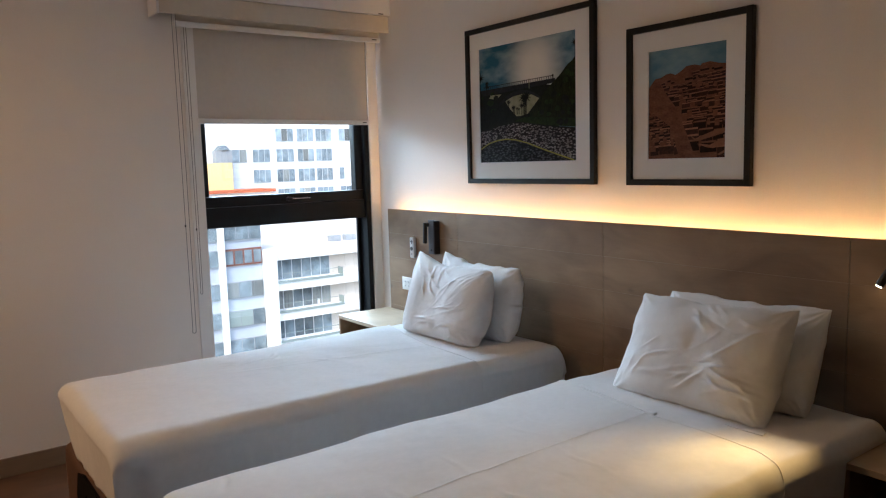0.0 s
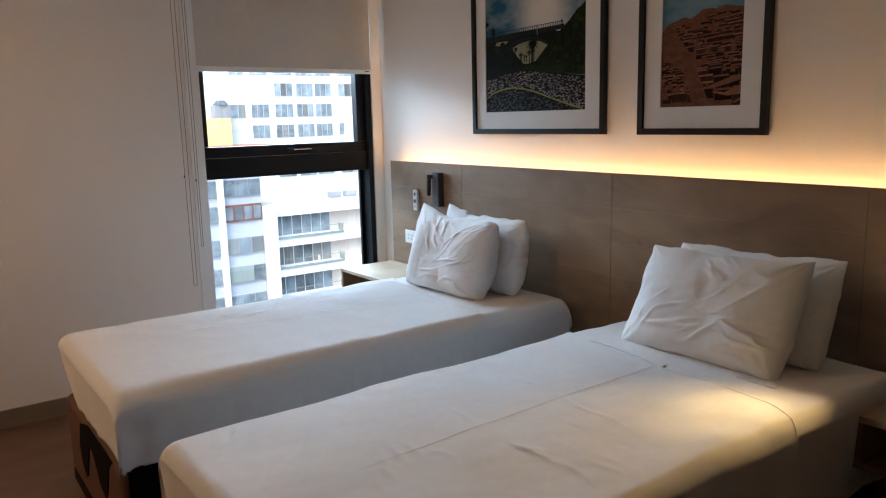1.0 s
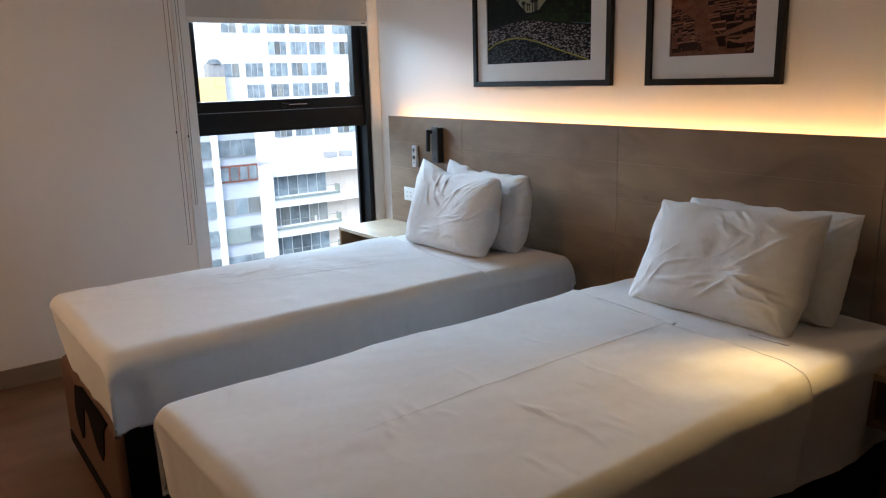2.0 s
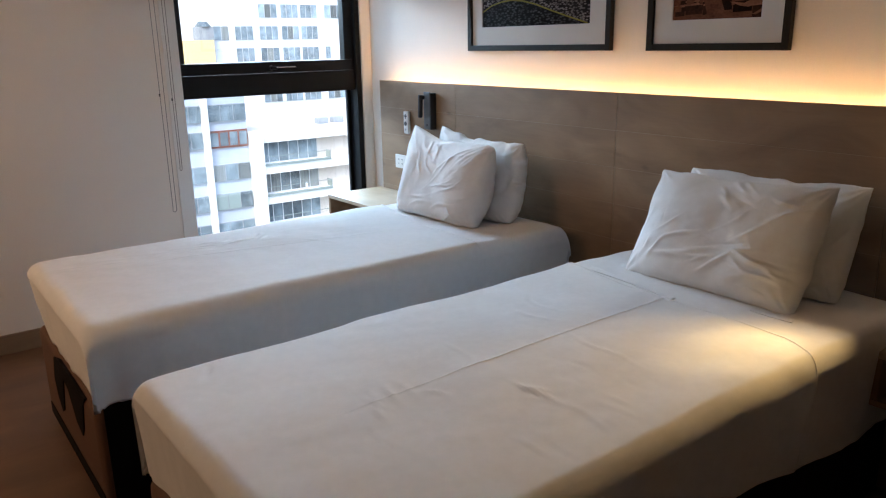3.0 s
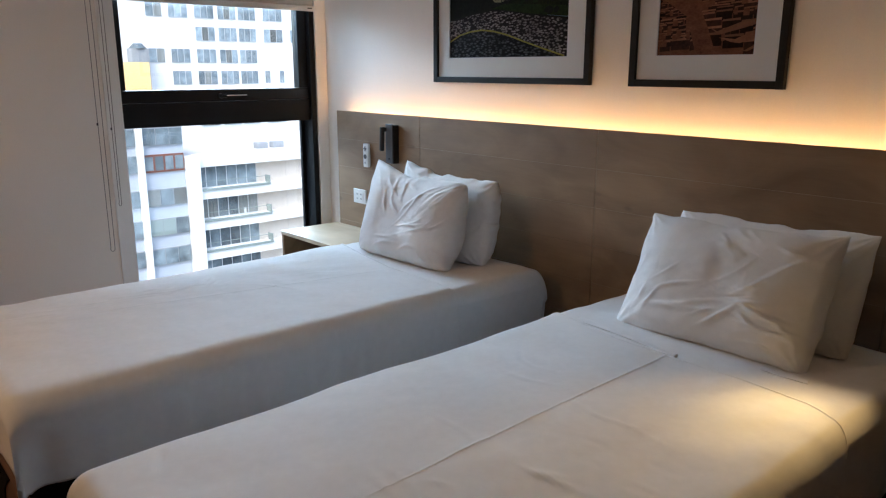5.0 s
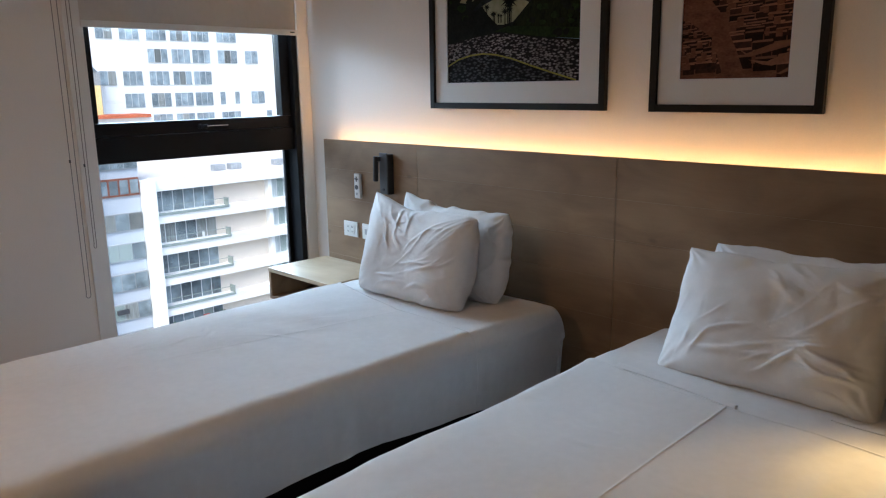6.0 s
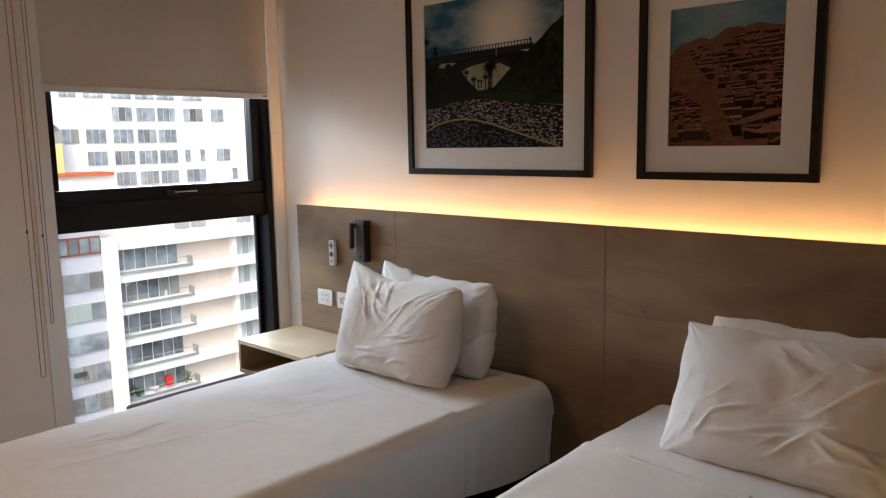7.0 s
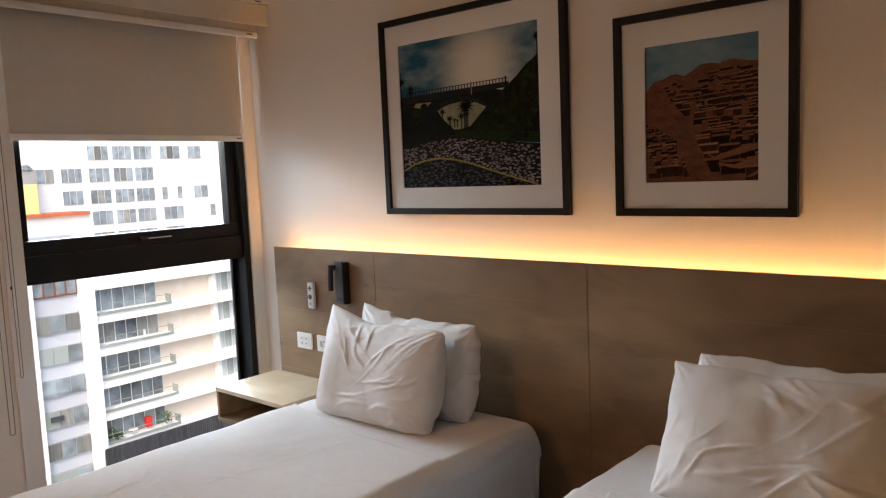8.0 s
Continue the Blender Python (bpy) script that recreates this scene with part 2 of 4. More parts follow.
bm = box(XE, WIN[0], YW, YW + 0.15, 0, ZC)
box_bm(bm, WIN[1], XW, YW, YW + 0.15, 0, ZC)
box_bm(bm, WIN[0], WIN[1], YW, YW + 0.15, 0, WIN[2])
box_bm(bm, WIN[0], WIN[1], YW, YW + 0.15, WIN[3], ZC)
setting("wall_north", bm, M_WALL, "off-white painted wall with a tall narrow window", "wall")
setting("baseboard", box(XE, 1.31, YW - 0.014, YW - 0.001, 0.001, 0.097, 0.003), M_BASEB, "brown wooden skirting board along the window wall", "baseboard")
setting("trim", box(1.316, 1.393, YW - 0.012, YW - 0.001, 0.001, 2.3, 0.003), M_TRIM, "white upright casing board beside the window", "trim")

# ---------------------------------------------------------------- window
win = tagged(new("window_1"), "tall black aluminium window with an upper opening sash", "window", kind="structure")
fy0, fy1 = 4.27, 4.4
part("jamb", box(1.393, 1.404, fy0 + 0.03, fy1, 0.10, 2.32, 0.003), M_BLACKALU, win)
part("jamb", box(2.452, 2.485, fy0, fy1, 0.10, 2.32, 0.003), M_BLACKALU, win)
part("head_rail", box(1.404, 2.452, fy0, fy1, 2.27, 2.32, 0.003), M_BLACKALU, win)
part("sill_rail", box(1.404, 2.452, fy0, fy1, 0.10, 0.16, 0.003), M_BLACKALU, win)
part("transom", box(1.404, 2.452, fy0 + 0.02, fy1, 1.155, 1.272, 0.004), M_BLACKALU, win)
sash = part("sash", box(1.405, 2.451, 4.30, 4.36, 1.274, 1.335, 0.004), M_BLACKALU, win)
part("sash_stile", box(1.405, 1.435, 4.302, 4.36, 1.336, 2.268, 0.003), M_BLACKALU, sash)
part("sash_stile", box(2.394, 2.451, 4.302, 4.36, 1.336, 2.268, 0.003), M_BLACKALU, sash)
part("sash_rail", box(1.436, 2.393, 4.302, 4.36, 2.215, 2.268, 0.003), M_BLACKALU, sash)
pane = part("pane", box(1.4355, 2.3935, 4.34, 4.346, 1.337, 2.213), M_GLASS, sash)
pane.visible_shadow = False
part("glazing_bead", box(2.43, 2.4515, 4.358, 4.384, 0.161, 1.154, 0.003), M_BLACKALU, win)
pane = part("pane", box(1.405, 2.429, 4.372, 4.378, 0.162, 1.153), M_GLASS, win)
pane.visible_shadow = False
bm = rod((1.915, 4.30, 1.302), (1.915, 4.272, 1.302), 0.013)
box_bm(bm, 1.902, 1.945, 4.268, 4.284, 1.293, 1.311, 0.004)
handle = part("handle", bm, M_BLACKALU, win)
part("lever", box(1.935, 2.05, 4.264, 4.271, 1.301, 1.307, 0.002), M_CHROME, handle, "polished lever of the window handle")


# ---------------------------------------------------------------- blinds
def chain(parent, x, y, ztop, zlow, gap, knot):
    cu = bpy.data.curves.new("chain", "CURVE")
    cu.dimensions, cu.bevel_depth, cu.bevel_resolution = "3D", 0.0016, 1
    sp = cu.splines.new("POLY")
    pts = [(x, y, ztop), (x + 0.002, y, zlow + 0.02)]
    pts += [(x + gap / 2 - gap / 2 * math.cos(a), y, zlow + 0.012 - 0.012 * math.sin(a)) for a in np.linspace(0, math.pi, 7)]
    pts += [(x + gap + 0.002, y - 0.004, (ztop + zlow) / 2), (x + gap, y, ztop)]
    sp.points.add(len(pts) - 1)
    for p, q in zip(sp.points, pts):
        p.co = (*q, 1)
    ob = new("chain", cu)
    cu.materials.append(M_CHAIN)
    ob.parent = parent
    part("chain_stop", rod((x, y, knot), (x, y, knot + 0.012), 0.004, n=8), M_DARKPL, ob)


roller = thing("roller_blind", "beige cloth roller blind lowered over half the window", "blind")
part("cloth", box(1.382, 2.466, 4.243, 4.2445, 1.77, 2.44), M_BLIND, roller, "beige blackout cloth")
bar = part("bottom_bar", box(1.381, 2.478, 4.235, 4.25, 1.747, 1.776, 0.004), M_TRIM, roller, "white bottom bar")
part("bar_mark", box(2.427, 2.454, 4.2335, 4.2355, 1.759, 1.765), M_DARKPL, bar)
part("roll", rod((1.382, 4.215, 2.46), (2.477, 4.215, 2.46), 0.032, n=20), M_BLIND, roller, smooth=True)
chain(roller, 1.318, 4.205, 2.44, 0.80, 0.012, 1.16)

second = thing("second_roller_blind", "rolled-up beige roller blind under a white pelmet", "blind")
part("cloth", box(1.26, 2.515, 4.15, 4.1515, 2.274, 2.36), M_BLINDROLL, second)
bar = part("bottom_bar", box(1.25, 2.522, 4.141, 4.161, 2.248, 2.278, 0.007, 3), M_TRIM, second, "rounded white bottom bar")
part("bar_mark", box(2.46, 2.492, 4.1395, 4.1415, 2.262, 2.268), M_DARKPL, bar)
part("front_panel", box(1.165, 2.552, 4.09, 4.104, 2.302, 2.402, 0.003), M_BLINDROLL, second, "beige front panel of the blind box")
part("roll", rod((1.19, 4.15, 2.36), (2.54, 4.15, 2.36), 0.035, n=20), M_BLINDROLL, second, smooth=True)
chain(second, 1.232, 4.12, 2.33, 0.605, 0.02, 1.19)

pel = thing("blind_pelmet", "white pelmet box above the blinds against the ceiling", "pelmet")
part("front", box(1.15, 2.556, 4.072, 4.088, 2.404, ZC - 0.002, 0.003), M_TRIM, pel)
part("mark", box(2.47, 2.505, 4.0705, 4.0725, 2.407, 2.413), M_DARKPL, pel)
part("side", box(1.15, 1.164, 4.089, 4.248, 2.3, ZC - 0.002, 0.003), M_TRIM, pel)

# ---------------------------------------------------------------- headboard with its light
HX, HT = 2.48, 1.217
head = thing("headboard", "oak laminate headboard panelled in wide planks along the wall", "headboard")
part("backing", box(HX + 0.017, HX + 0.03, 0.30, 4.055, 0.002, HT - 0.004), M_BLACKFR, head)
part("batten", box(HX + 0.031, XW - 0.001, 0.30, 4.04, 1.04, 1.08), M_BASEB, head)
part("led_strip", box(HX + 0.0325, HX + 0.0465, 0.32, 4.02, 1.132, 1.135), M_LED, head, "glowing warm strip light behind the top edge")
part("led_channel", box(HX + 0.0315, XW - 0.002, 0.31, 4.03, 1.082, 1.131), M_TRIM, head)
cols = [(3.349, 4.063), (2.292, 3.349), (1.235, 2.292), (0.30, 1.235)]
rows_z = [HT - 0.1515 * i for i in range(9)]
for ya, yb in cols:
    # paler oak behind the planks puts the joints' highlight into the colour
    part("panel", box(HX + 0.0022, HX + 0.0165, ya + 0.0012, yb - 0.0012, 0.003, HT - 0.0004, 0.0005, 1), M_OAKTOP, head, "pale backing for the highlight along the joints")
    for i in range(8):
        z1, z0 = rows_z[i], max(rows_z[i + 1], 0.003)
        part("plank", box(HX, HX + 0.002, ya + 0.0012, yb - 0.0012, z0 + 0.00045, z1 - 0.00045, 0.0003, 1), M_OAK, head)

# ---------------------------------------------------------------- cloth helpers


def lattice(i, j, k):
    """A fixed random number from -1 to 1 for each whole place i, j, k."""
    h = (i.astype(np.int64) * 374761393 + j.astype(np.int64) * 668265263 + k.astype(np.int64) * 1274126177) & 0xFFFFFFFF
    h = ((h ^ (h >> 13)) * 1103515245) & 0xFFFFFFFF
    return ((h ^ (h >> 16)) & 0xFFFF) / 32767.5 - 1.0


def swell(x, y, z, f, seed=0.0):
    """Smooth noise over arrays, f waves a metre."""
    p = [np.asarray(q, float) * f + seed * w for q, w in ((x, 1.0), (y, -1.7), (z, 3.1))]
    p = np.broadcast_arrays(*p)
    cell = [np.floor(q) for q in p]
    fr = [q - c for q, c in zip(p, cell)]
    fr = [q * q * q * (q * (6 * q - 15) + 10) for q in fr]
    out = 0.0
    for a in (0, 1):
        for b in (0, 1):
            for c in (0, 1):
                wgt = (fr[0] if a else 1 - fr[0]) * (fr[1] if b else 1 - fr[1]) * (fr[2] if c else 1 - fr[2])
                out = out + wgt * lattice(cell[0] + a, cell[1] + b, cell[2] + c)
    return out


def ramp01(v, a, b):
    q = np.clip((v - a) / (b - a), 0, 1)
    return q * q * (3 - 2 * q)


def drape(p, size, r):
    """Along a profile over a soft-edged slab: place across and fall below the top, from the length p along the cloth."""
    arc = r * math.pi / 2
    q = np.maximum(np.maximum(r - p, p - size + r), 0)
    a = np.minimum(q, arc) / r
    across, down = r * np.sin(a), r - r * np.cos(a) + np.maximum(q - arc, 0)
    return np.where(p < r, r - across, np.where(p > size - r, size - r + across, p)), down


def creases(rng_seed, count, x0, x1, y0, y1, ln, amp, angle, spread):
    """Random soft crease strokes: place, direction, length, width, height, bend."""
    rnd_ = random.Random(rng_seed)
    out = []
    for _ in range(count):
        out.append((rnd_.uniform(x0, x1), rnd_.uniform(y0, y1), rnd_.gauss(angle, spread), rnd_.uniform(0.5, 1.0) * ln, rnd_.uniform(0.003, 0.006), rnd_.choice((1, 1, 1, -0.35)) * rnd_.uniform(0.3, 0.85) * amp, rnd_.uniform(-3, 3)))
    return out


def crease_height(strokes, x, y):
    """The height that the strokes add at the arrays x, y: steep on one flank, slack on the other, wandering a little."""
    h = np.zeros_like(x)
    wob = 0.012 * swell(x, y, 0.0, 9.0, 4.3)
    for cx_, cy__, a, ln, sg, am, bend in strokes:
        dx_, dy_ = x - cx_, y - cy__
        al, ac = dx_ * math.cos(a) + dy_ * math.sin(a), -dx_ * math.sin(a) + dy_ * math.cos(a)
        ac = ac - bend * al * al + wob
        wide = np.where(ac > 0, sg, sg * 1.9)
        h += am * np.exp(-(ac / wide) ** 2) * np.exp(-(al / (ln / 2)) ** 2 * 1.5)
    return h


def bed(name, label, x0, x1, y0, y1, top, hem, r, seed, hem_line, side_hem, press, marks, tuck):
    """A made bed. hem_line: y and x where the top sheet ends; press: the pressed lengthwise fold, y at x = 1.85, its drift a metre."""
    ob = thing(name, label, "bed", "twin beds")
    w, ln = y1 - y0, x1 - x0
    fall = top - hem
    over = fall - r + r * math.pi / 2 - r
    cx, cy = 1.88 - x0, press[0] - y0
    ss = np.array(sorted(set(np.round(np.arange(-over, ln + over + 0.001, 0.008), 4)) | {cx - 0.006, cx - 0.0035, cx - 0.001, cx, cx + 0.003}))
    tt = np.array(sorted(set(np.round(np.arange(-over, w + over + 0.001, 0.008), 4)) | {cy - 0.004, cy - 0.002, cy, cy + 0.002, cy + 0.004}))
    s, t = np.meshgrid(ss, tt, indexing="ij")
    px, dx = drape(s, ln, r)
    py, dy = drape(t, w, r)
    d = np.minimum(dx + dy, fall)
    k = np.minimum(1.0, d / fall)
    x, y, z = x0 + px, y0 + py, top - d
    flat_x, flat_y = x.copy(), y.copy()
    # a soft crown, slow swells and small creases
    u, v = (x - (x0 + x1) / 2) / (ln / 2), (y - (y0 + y1) / 2) / (w / 2)
    z = z + 0.012 * (1 - u * u) * (1 - v * v) * (1 - k) - 0.004
    z = z + (0.006 * swell(x, y, seed, 2.6) + 0.003 * swell(x, y * 0.6, seed, 9) + 0.0011 * swell(x * 0.45, y, seed, 26)) * (1 - 0.7 * k)
    z = z + crease_height(marks, flat_x, flat_y) * (1 - k)
    # the top sheet ends in a folded hem short of the pillows
    upper = s < cx
    z = z + np.where(upper, 0.006 * (1 - 0.6 * k), 0) + np.where((s > cx - 0.005) & upper, 0.0025, 0)
    near = np.exp(-((s - cx) / 0.16) ** 2)
    shift = np.interp(y, hem_line[0], hem_line[1]) - 1.88
    x = x + np.where(k > 0.2, side_hem - 1.88 + (shift - side_hem + 1.88) * (1 - ramp01(k, 0.2, 0.6)), shift) * near
    # the pressed fold runs lengthwise and drifts
    y = y + (1.85 - x) * press[1] * np.exp(-((t - cy) / 0.25) ** 2) * (1 - k)
    z = z + 0.0013 * np.exp(-((t - cy) / 0.0026) ** 2) * np.clip((x - 0.68) * 4, 0, 1) * upper
    # sides lean in and ripple
    rip = 0.012 * swell(x * 2.2, y * 2.2, z * 0.6 + seed, 2.2) + 0.005 * swell(x * 4, y * 4, z, 4, seed) + 0.0025 * swell(x * 5, y * 5, z * 0.7, 5, seed)
    inx, iny = np.where(s < ln / 2, 1, -1), np.where(t < w / 2, 1, -1)
    hx, hy = dx > r * 0.9, dy > r * 0.9
    x = x + np.where(hx, inx * (0.018 + rip) * k, 0)
    y = y + np.where(hy, iny * (0.018 + rip) * k, 0) - np.where(hy & upper, iny * 0.005 * np.minimum(1, k * 4), 0)
    # at the foot the cloth is drawn to one corner, and doubles over the other
    vy = (flat_y - y0) / w
    foot = np.where(hx & (s < 0.5), 1.0, np.exp(-(np.maximum(s, 0) / 0.06) ** 2))
    x = x + foot * tuck * w * np.maximum(0, vy - (1 - 0.27 * k))
    flap = ramp01(k, 0.3, 0.5) * (t < w / 2) * hy
    y = y + flap * (-0.012 * np.exp(-(np.maximum(s, 0) / 0.025) ** 2) + 0.016 * np.exp(-((s - 0.075) / 0.035) ** 2))
    low = d >= fall
    z = np.where(low, hem + 0.014 * swell(x, y, seed, 3.0) + np.where(hx & (s < 0), 0.05 * vy, 0), z)
    z = z - 0.08 * k * ramp01(s, cx - 0.4, ln - 0.2) * (t < w / 2)
    sheet_mesh("bed_sheet", np.stack([x, y, z], -1), M_LINEN, ob, "white cotton sheet drawn tight and tucked in")
    part("mattress", box(x0 + 0.075, x1 - 0.035, y0 + 0.045, y1 - 0.045, hem - 0.03, top - 0.03, 0.05, 3), M_LINEN, ob)
    base = part("bed_base", box(x0 + 0.012, x1 - 0.03, y0 + 0.052, y1 + 0.006, 0.035, hem - 0.004, 0.045, 4), M_BASE, ob, "brown upholstered bed base", True)
    # black sheet put in for the shade on the base's near side
    part("side_shade", box(x0 + 0.035, x1 - 0.04, y0 + 0.046, y0 + 0.056, 0.037, hem - 0.008, 0.003), M_BASEDK, base, "black sheet for the shade along the bed base")
    # the shadow gap under the foot, drawn as a black strip
    part("gap_shade_strip", box(x0 + 0.008, x0 + 0.016, y0 + 0.09, y1 - 0.045, 0.036, 0.085, 0.003), M_BASEDK, base, "black strip for the shadow gap above the floor")
    # jagged black shape across the foot
    bm = bmesh.new()
    shape = ((0.74, 0.26), (0.72, 0.2), (0.66, 0.15), (0.62, 0.17), (0.53, 0.32), (0.46, 0.31), (0.36, 0.22), (0.28, 0.2), (0.24, 0.24), (0.19, 0.34), (0.14, 0.38), (0.3, 0.385), (0.56, 0.385), (0.68, 0.36))
    bm.faces.new([bm.verts.new((x0 + 0.008, y0 + 0.05 + a * (w - 0.07), b)) for a, b in shape])
    g = bmesh.ops.extrude_face_region(bm, geom=bm.faces[:])
    bmesh.ops.translate(bm, vec=(0.009, 0, 0), verts=[e for e in g["geom"] if isinstance(e, bmesh.types.BMVert)])
    bmesh.ops.recalc_face_normals(bm, faces=bm.faces[:])
    part("dark_foot_shape", bm, M_BASEDK, base, "jagged black shape")
    for qx in (x0 + 0.12, x1 - 0.15):
        for qy in (y0 + 0.12, y1 - 0.12):
            part("foot", rod((qx, qy, 0.0), (qx, qy, 0.05), 0.03), M_BLACKMET, ob)
    return ob


marksA = creases(13, 9, 1.0, 1.3, 3.08, 3.22, 0.14, 0.006, 0.5, 0.5) + creases(14, 8, 0.6, 1.8, 2.55, 3.35, 0.25, 0.0028, 0.2, 0.6)
marksB = creases(77, 12, 0.95, 1.35, 1.16, 1.42, 0.13, 0.0045, 1.65, 0.2) + creases(78, 6, 0.8, 1.0, 1.5, 1.62, 0.1, 0.004, 1.6, 0.25)
marksB += creases(79, 9, 0.6, 1.8, 1.15, 1.95, 0.3, 0.0026, 1.4, 0.4) + [(0.62, 1.98, 1.2, 0.08, 0.005, -0.006, 0.0)]
bedA = bed("twin_bed", "twin bed by the window, tightly made in white cotton", 0.44, 2.415, 2.462, 3.42, 0.647, 0.40, 0.056, 1.3,
           ((2.46, 2.65, 2.87, 3.2, 3.42), (1.915, 1.908, 1.91, 1.99, 2.04)), 1.93, (2.852, 0.2), marksA, 0.22)
bedB = bed("twin_bed", "twin bed under warm lamplight, tightly made in white cotton", 0.456, 2.44, 1.072, 2.062, 0.66, 0.40, 0.047, 7.7,
           ((1.05, 1.1, 1.19, 1.36, 1.55, 1.75, 2.0), (1.80, 1.83, 1.872, 1.876, 1.866, 1.885, 1.945)), 1.79, (1.572, -0.012), marksB, 0.0)


def cloth_strip(name, parent, ya, yb, xa, xb, wide, material):
    """A narrow folded band of cloth from ya, xa to yb, xb, lying on the lamplit bed's sheet."""
    sheet = [c for c in bedB.children if c.name.startswith("bed_sheet")][0].data
    co = np.zeros(len(sheet.vertices) * 3)
    sheet.vertices.foreach_get("co", co)
    co = co.reshape(-1, 3)
    co = co[co[:, 2] > 0.62]
    a, b = np.meshgrid(np.linspace(0, 1, 40), np.linspace(0, 1, 6), indexing="ij")
    x, y = xa + (xb - xa) * a ** 1.6 + wide * b, ya + (yb - ya) * a + 0.012 * b
    z = np.zeros_like(x)
    for i in range(40):
        for j in range(6):
            near = np.argsort((co[:, 0] - x[i, j]) ** 2 + (co[:, 1] - y[i, j]) ** 2)[:12]
            z[i, j] = co[near, 2].max()
    z = np.polyval(np.polyfit(a[:, 0], z.mean(axis=1), 2), a) + 0.002 - 0.0035 * b
    ob = sheet_mesh(name, np.stack([x, y, z], -1), material, parent)
    md = ob.modifiers.new("thick", "SOLIDIFY")
    md.thickness = 0.002
    return ob


cloth_strip("hem_flap", bedB, 1.94, 1.55, 1.935, 1.878, 0.045, M_LINEN)


# ---------------------------------------------------------------- pillows
def pillow(label, y, xb, xt, zb, zt, w, thick, seed, marks, ear=0.0, roll=0.0, rise=0.0):
    """A plump pillow whose lower seam lies at xb, zb and whose upper seam leans back to xt, zt."""
    h = math.hypot(xt - xb, zt - zb)
    n, m = 180, 124
    ob = thing("pillow", label, "pillow", "pillows on the beds", (0, 0, 0))
    u, v = np.meshgrid(np.linspace(-1, 1, n), np.linspace(-1, 1, m), indexing="ij")
    wrinkle = crease_height(marks, u * w / 2, v * h / 2)
    au, av, up_, lo_ = np.abs(u), np.abs(v), np.maximum(v, 0), np.maximum(-v, 0)
    # sides drawn in between the corners
    a = u * w / 2 * ((0.985 if ear else 1.0) + (0.02 if ear else -0.02) * (1 - v * v))
    b = v * h / 2 * (1.0 - 0.035 * (1 - u * u))
    round_ = np.where((u < 0) & (v > 0), 0.012, 0.035) if ear else 0.008
    soft = 1 - round_ * au ** 6 * av ** 6
    a, b = a * soft, b * soft
    b = b + ear * up_ ** 2 * (np.maximum(0, -u - 0.35) / 0.65) ** 1.1
    a = a - ear * 0.5 * up_ ** 2 * np.maximum(0, -u - 0.2) ** 1.5
    b = b + rise * np.maximum(0, u) ** 1.5 * (v + 1) / 2
    rim = np.maximum(au, av) ** 8
    a = a + 0.007 * rim * swell(u, v, seed, 6, seed)
    b = b + 0.007 * rim * swell(u, v, seed + 9, 6, seed)
    prof = np.sqrt(np.maximum(0, 1 - au ** 3.4)) * np.sqrt(np.maximum(0, 1 - av ** 3.0))
    full = np.sqrt(np.maximum(0, 1 - au ** 3.4)) * np.sqrt(np.maximum(0, np.where(v > 0, 1 - av ** 3.0, 1 - av ** 5.0)))
    forward = 0.32 * thick / 2 * lo_ ** 2
    mask = np.minimum(1.0, prof * 2.2)
    # the cloth gathers towards its corners
    pull = 0.0
    for cu_, cv in ((-1, 1), (1, 1), (1, -1), (-1, -1)):
        ang = np.arctan2((v - cv) * h, (u - cu_) * w)
        far_ = np.hypot((v - cv) * h, (u - cu_) * w) / w
        pull = pull + np.sin(ang * 15 + seed * 3 + cu_ + 5 * swell(a, b, seed, 6, seed)) * np.exp(-(far_ / 0.3) ** 2)
    # frame: across = +y to -y, up along the lean, out towards the room
    up = Vector((xt - xb, 0, zt - zb)).normalized()
    across = Vector((0, -1, 0))
    out = across.cross(up)
    if out.x > 0:
        out = -out
    rot = np.array((Matrix.Rotation(radians(roll), 4, out)).to_3x3())
    mid = np.array(((xb + xt) / 2, y, (zb + zt) / 2))
    rest = zb + 0.018
    verts, quads = [], []
    idx = np.arange(n * m).reshape(n, m)
    q4 = np.stack([idx[:-1, :-1], idx[1:, :-1], idx[1:, 1:], idx[:-1, 1:]], -1).reshape(-1, 4)
    for sgn in (1, -1):
        c = thick / 2 * (full if sgn > 0 else prof) * (1.0 - 0.22 * v)
        c = c + mask * (0.0028 * pull + wrinkle + 0.014 * swell(a, b, seed + sgn, 4, seed + 2) + 0.005 * swell(a, b, seed + sgn, 10, seed) + 0.0012 * swell(a, b, seed + sgn, 34, seed))
        c = sgn * np.maximum(c, 0.0015 + 0.004 * mask) * (prof > 0)
        p = (a[..., None] * np.array(across) + b[..., None] * np.array(up) + c[..., None] * np.array(out)) @ rot.T + mid
        p[..., 0] -= forward
        p[..., 2] = np.where(p[..., 2] < rest, rest + 0.12 * (p[..., 2] - rest), p[..., 2])
        verts.append(p.reshape(-1, 3))
        quads.append(q4 if sgn > 0 else q4[:, ::-1] + n * m)
    mesh = bpy.data.meshes.new("pillowcase")
    mesh.from_pydata(np.concatenate(verts).tolist(), [], np.concatenate(quads).tolist())
    bm = bmesh.new()
    bm.from_mesh(mesh)
    seam = [q for q in bm.verts if q.is_boundary]
    bmesh.ops.remove_doubles(bm, verts=seam, dist=0.0008)
    bmesh.ops.recalc_face_normals(bm, faces=bm.faces[:])
    bm.to_mesh(mesh)
    bm.free()
    link("pillowcase", mesh, M_PILLOW, ob, "", True)
    return ob


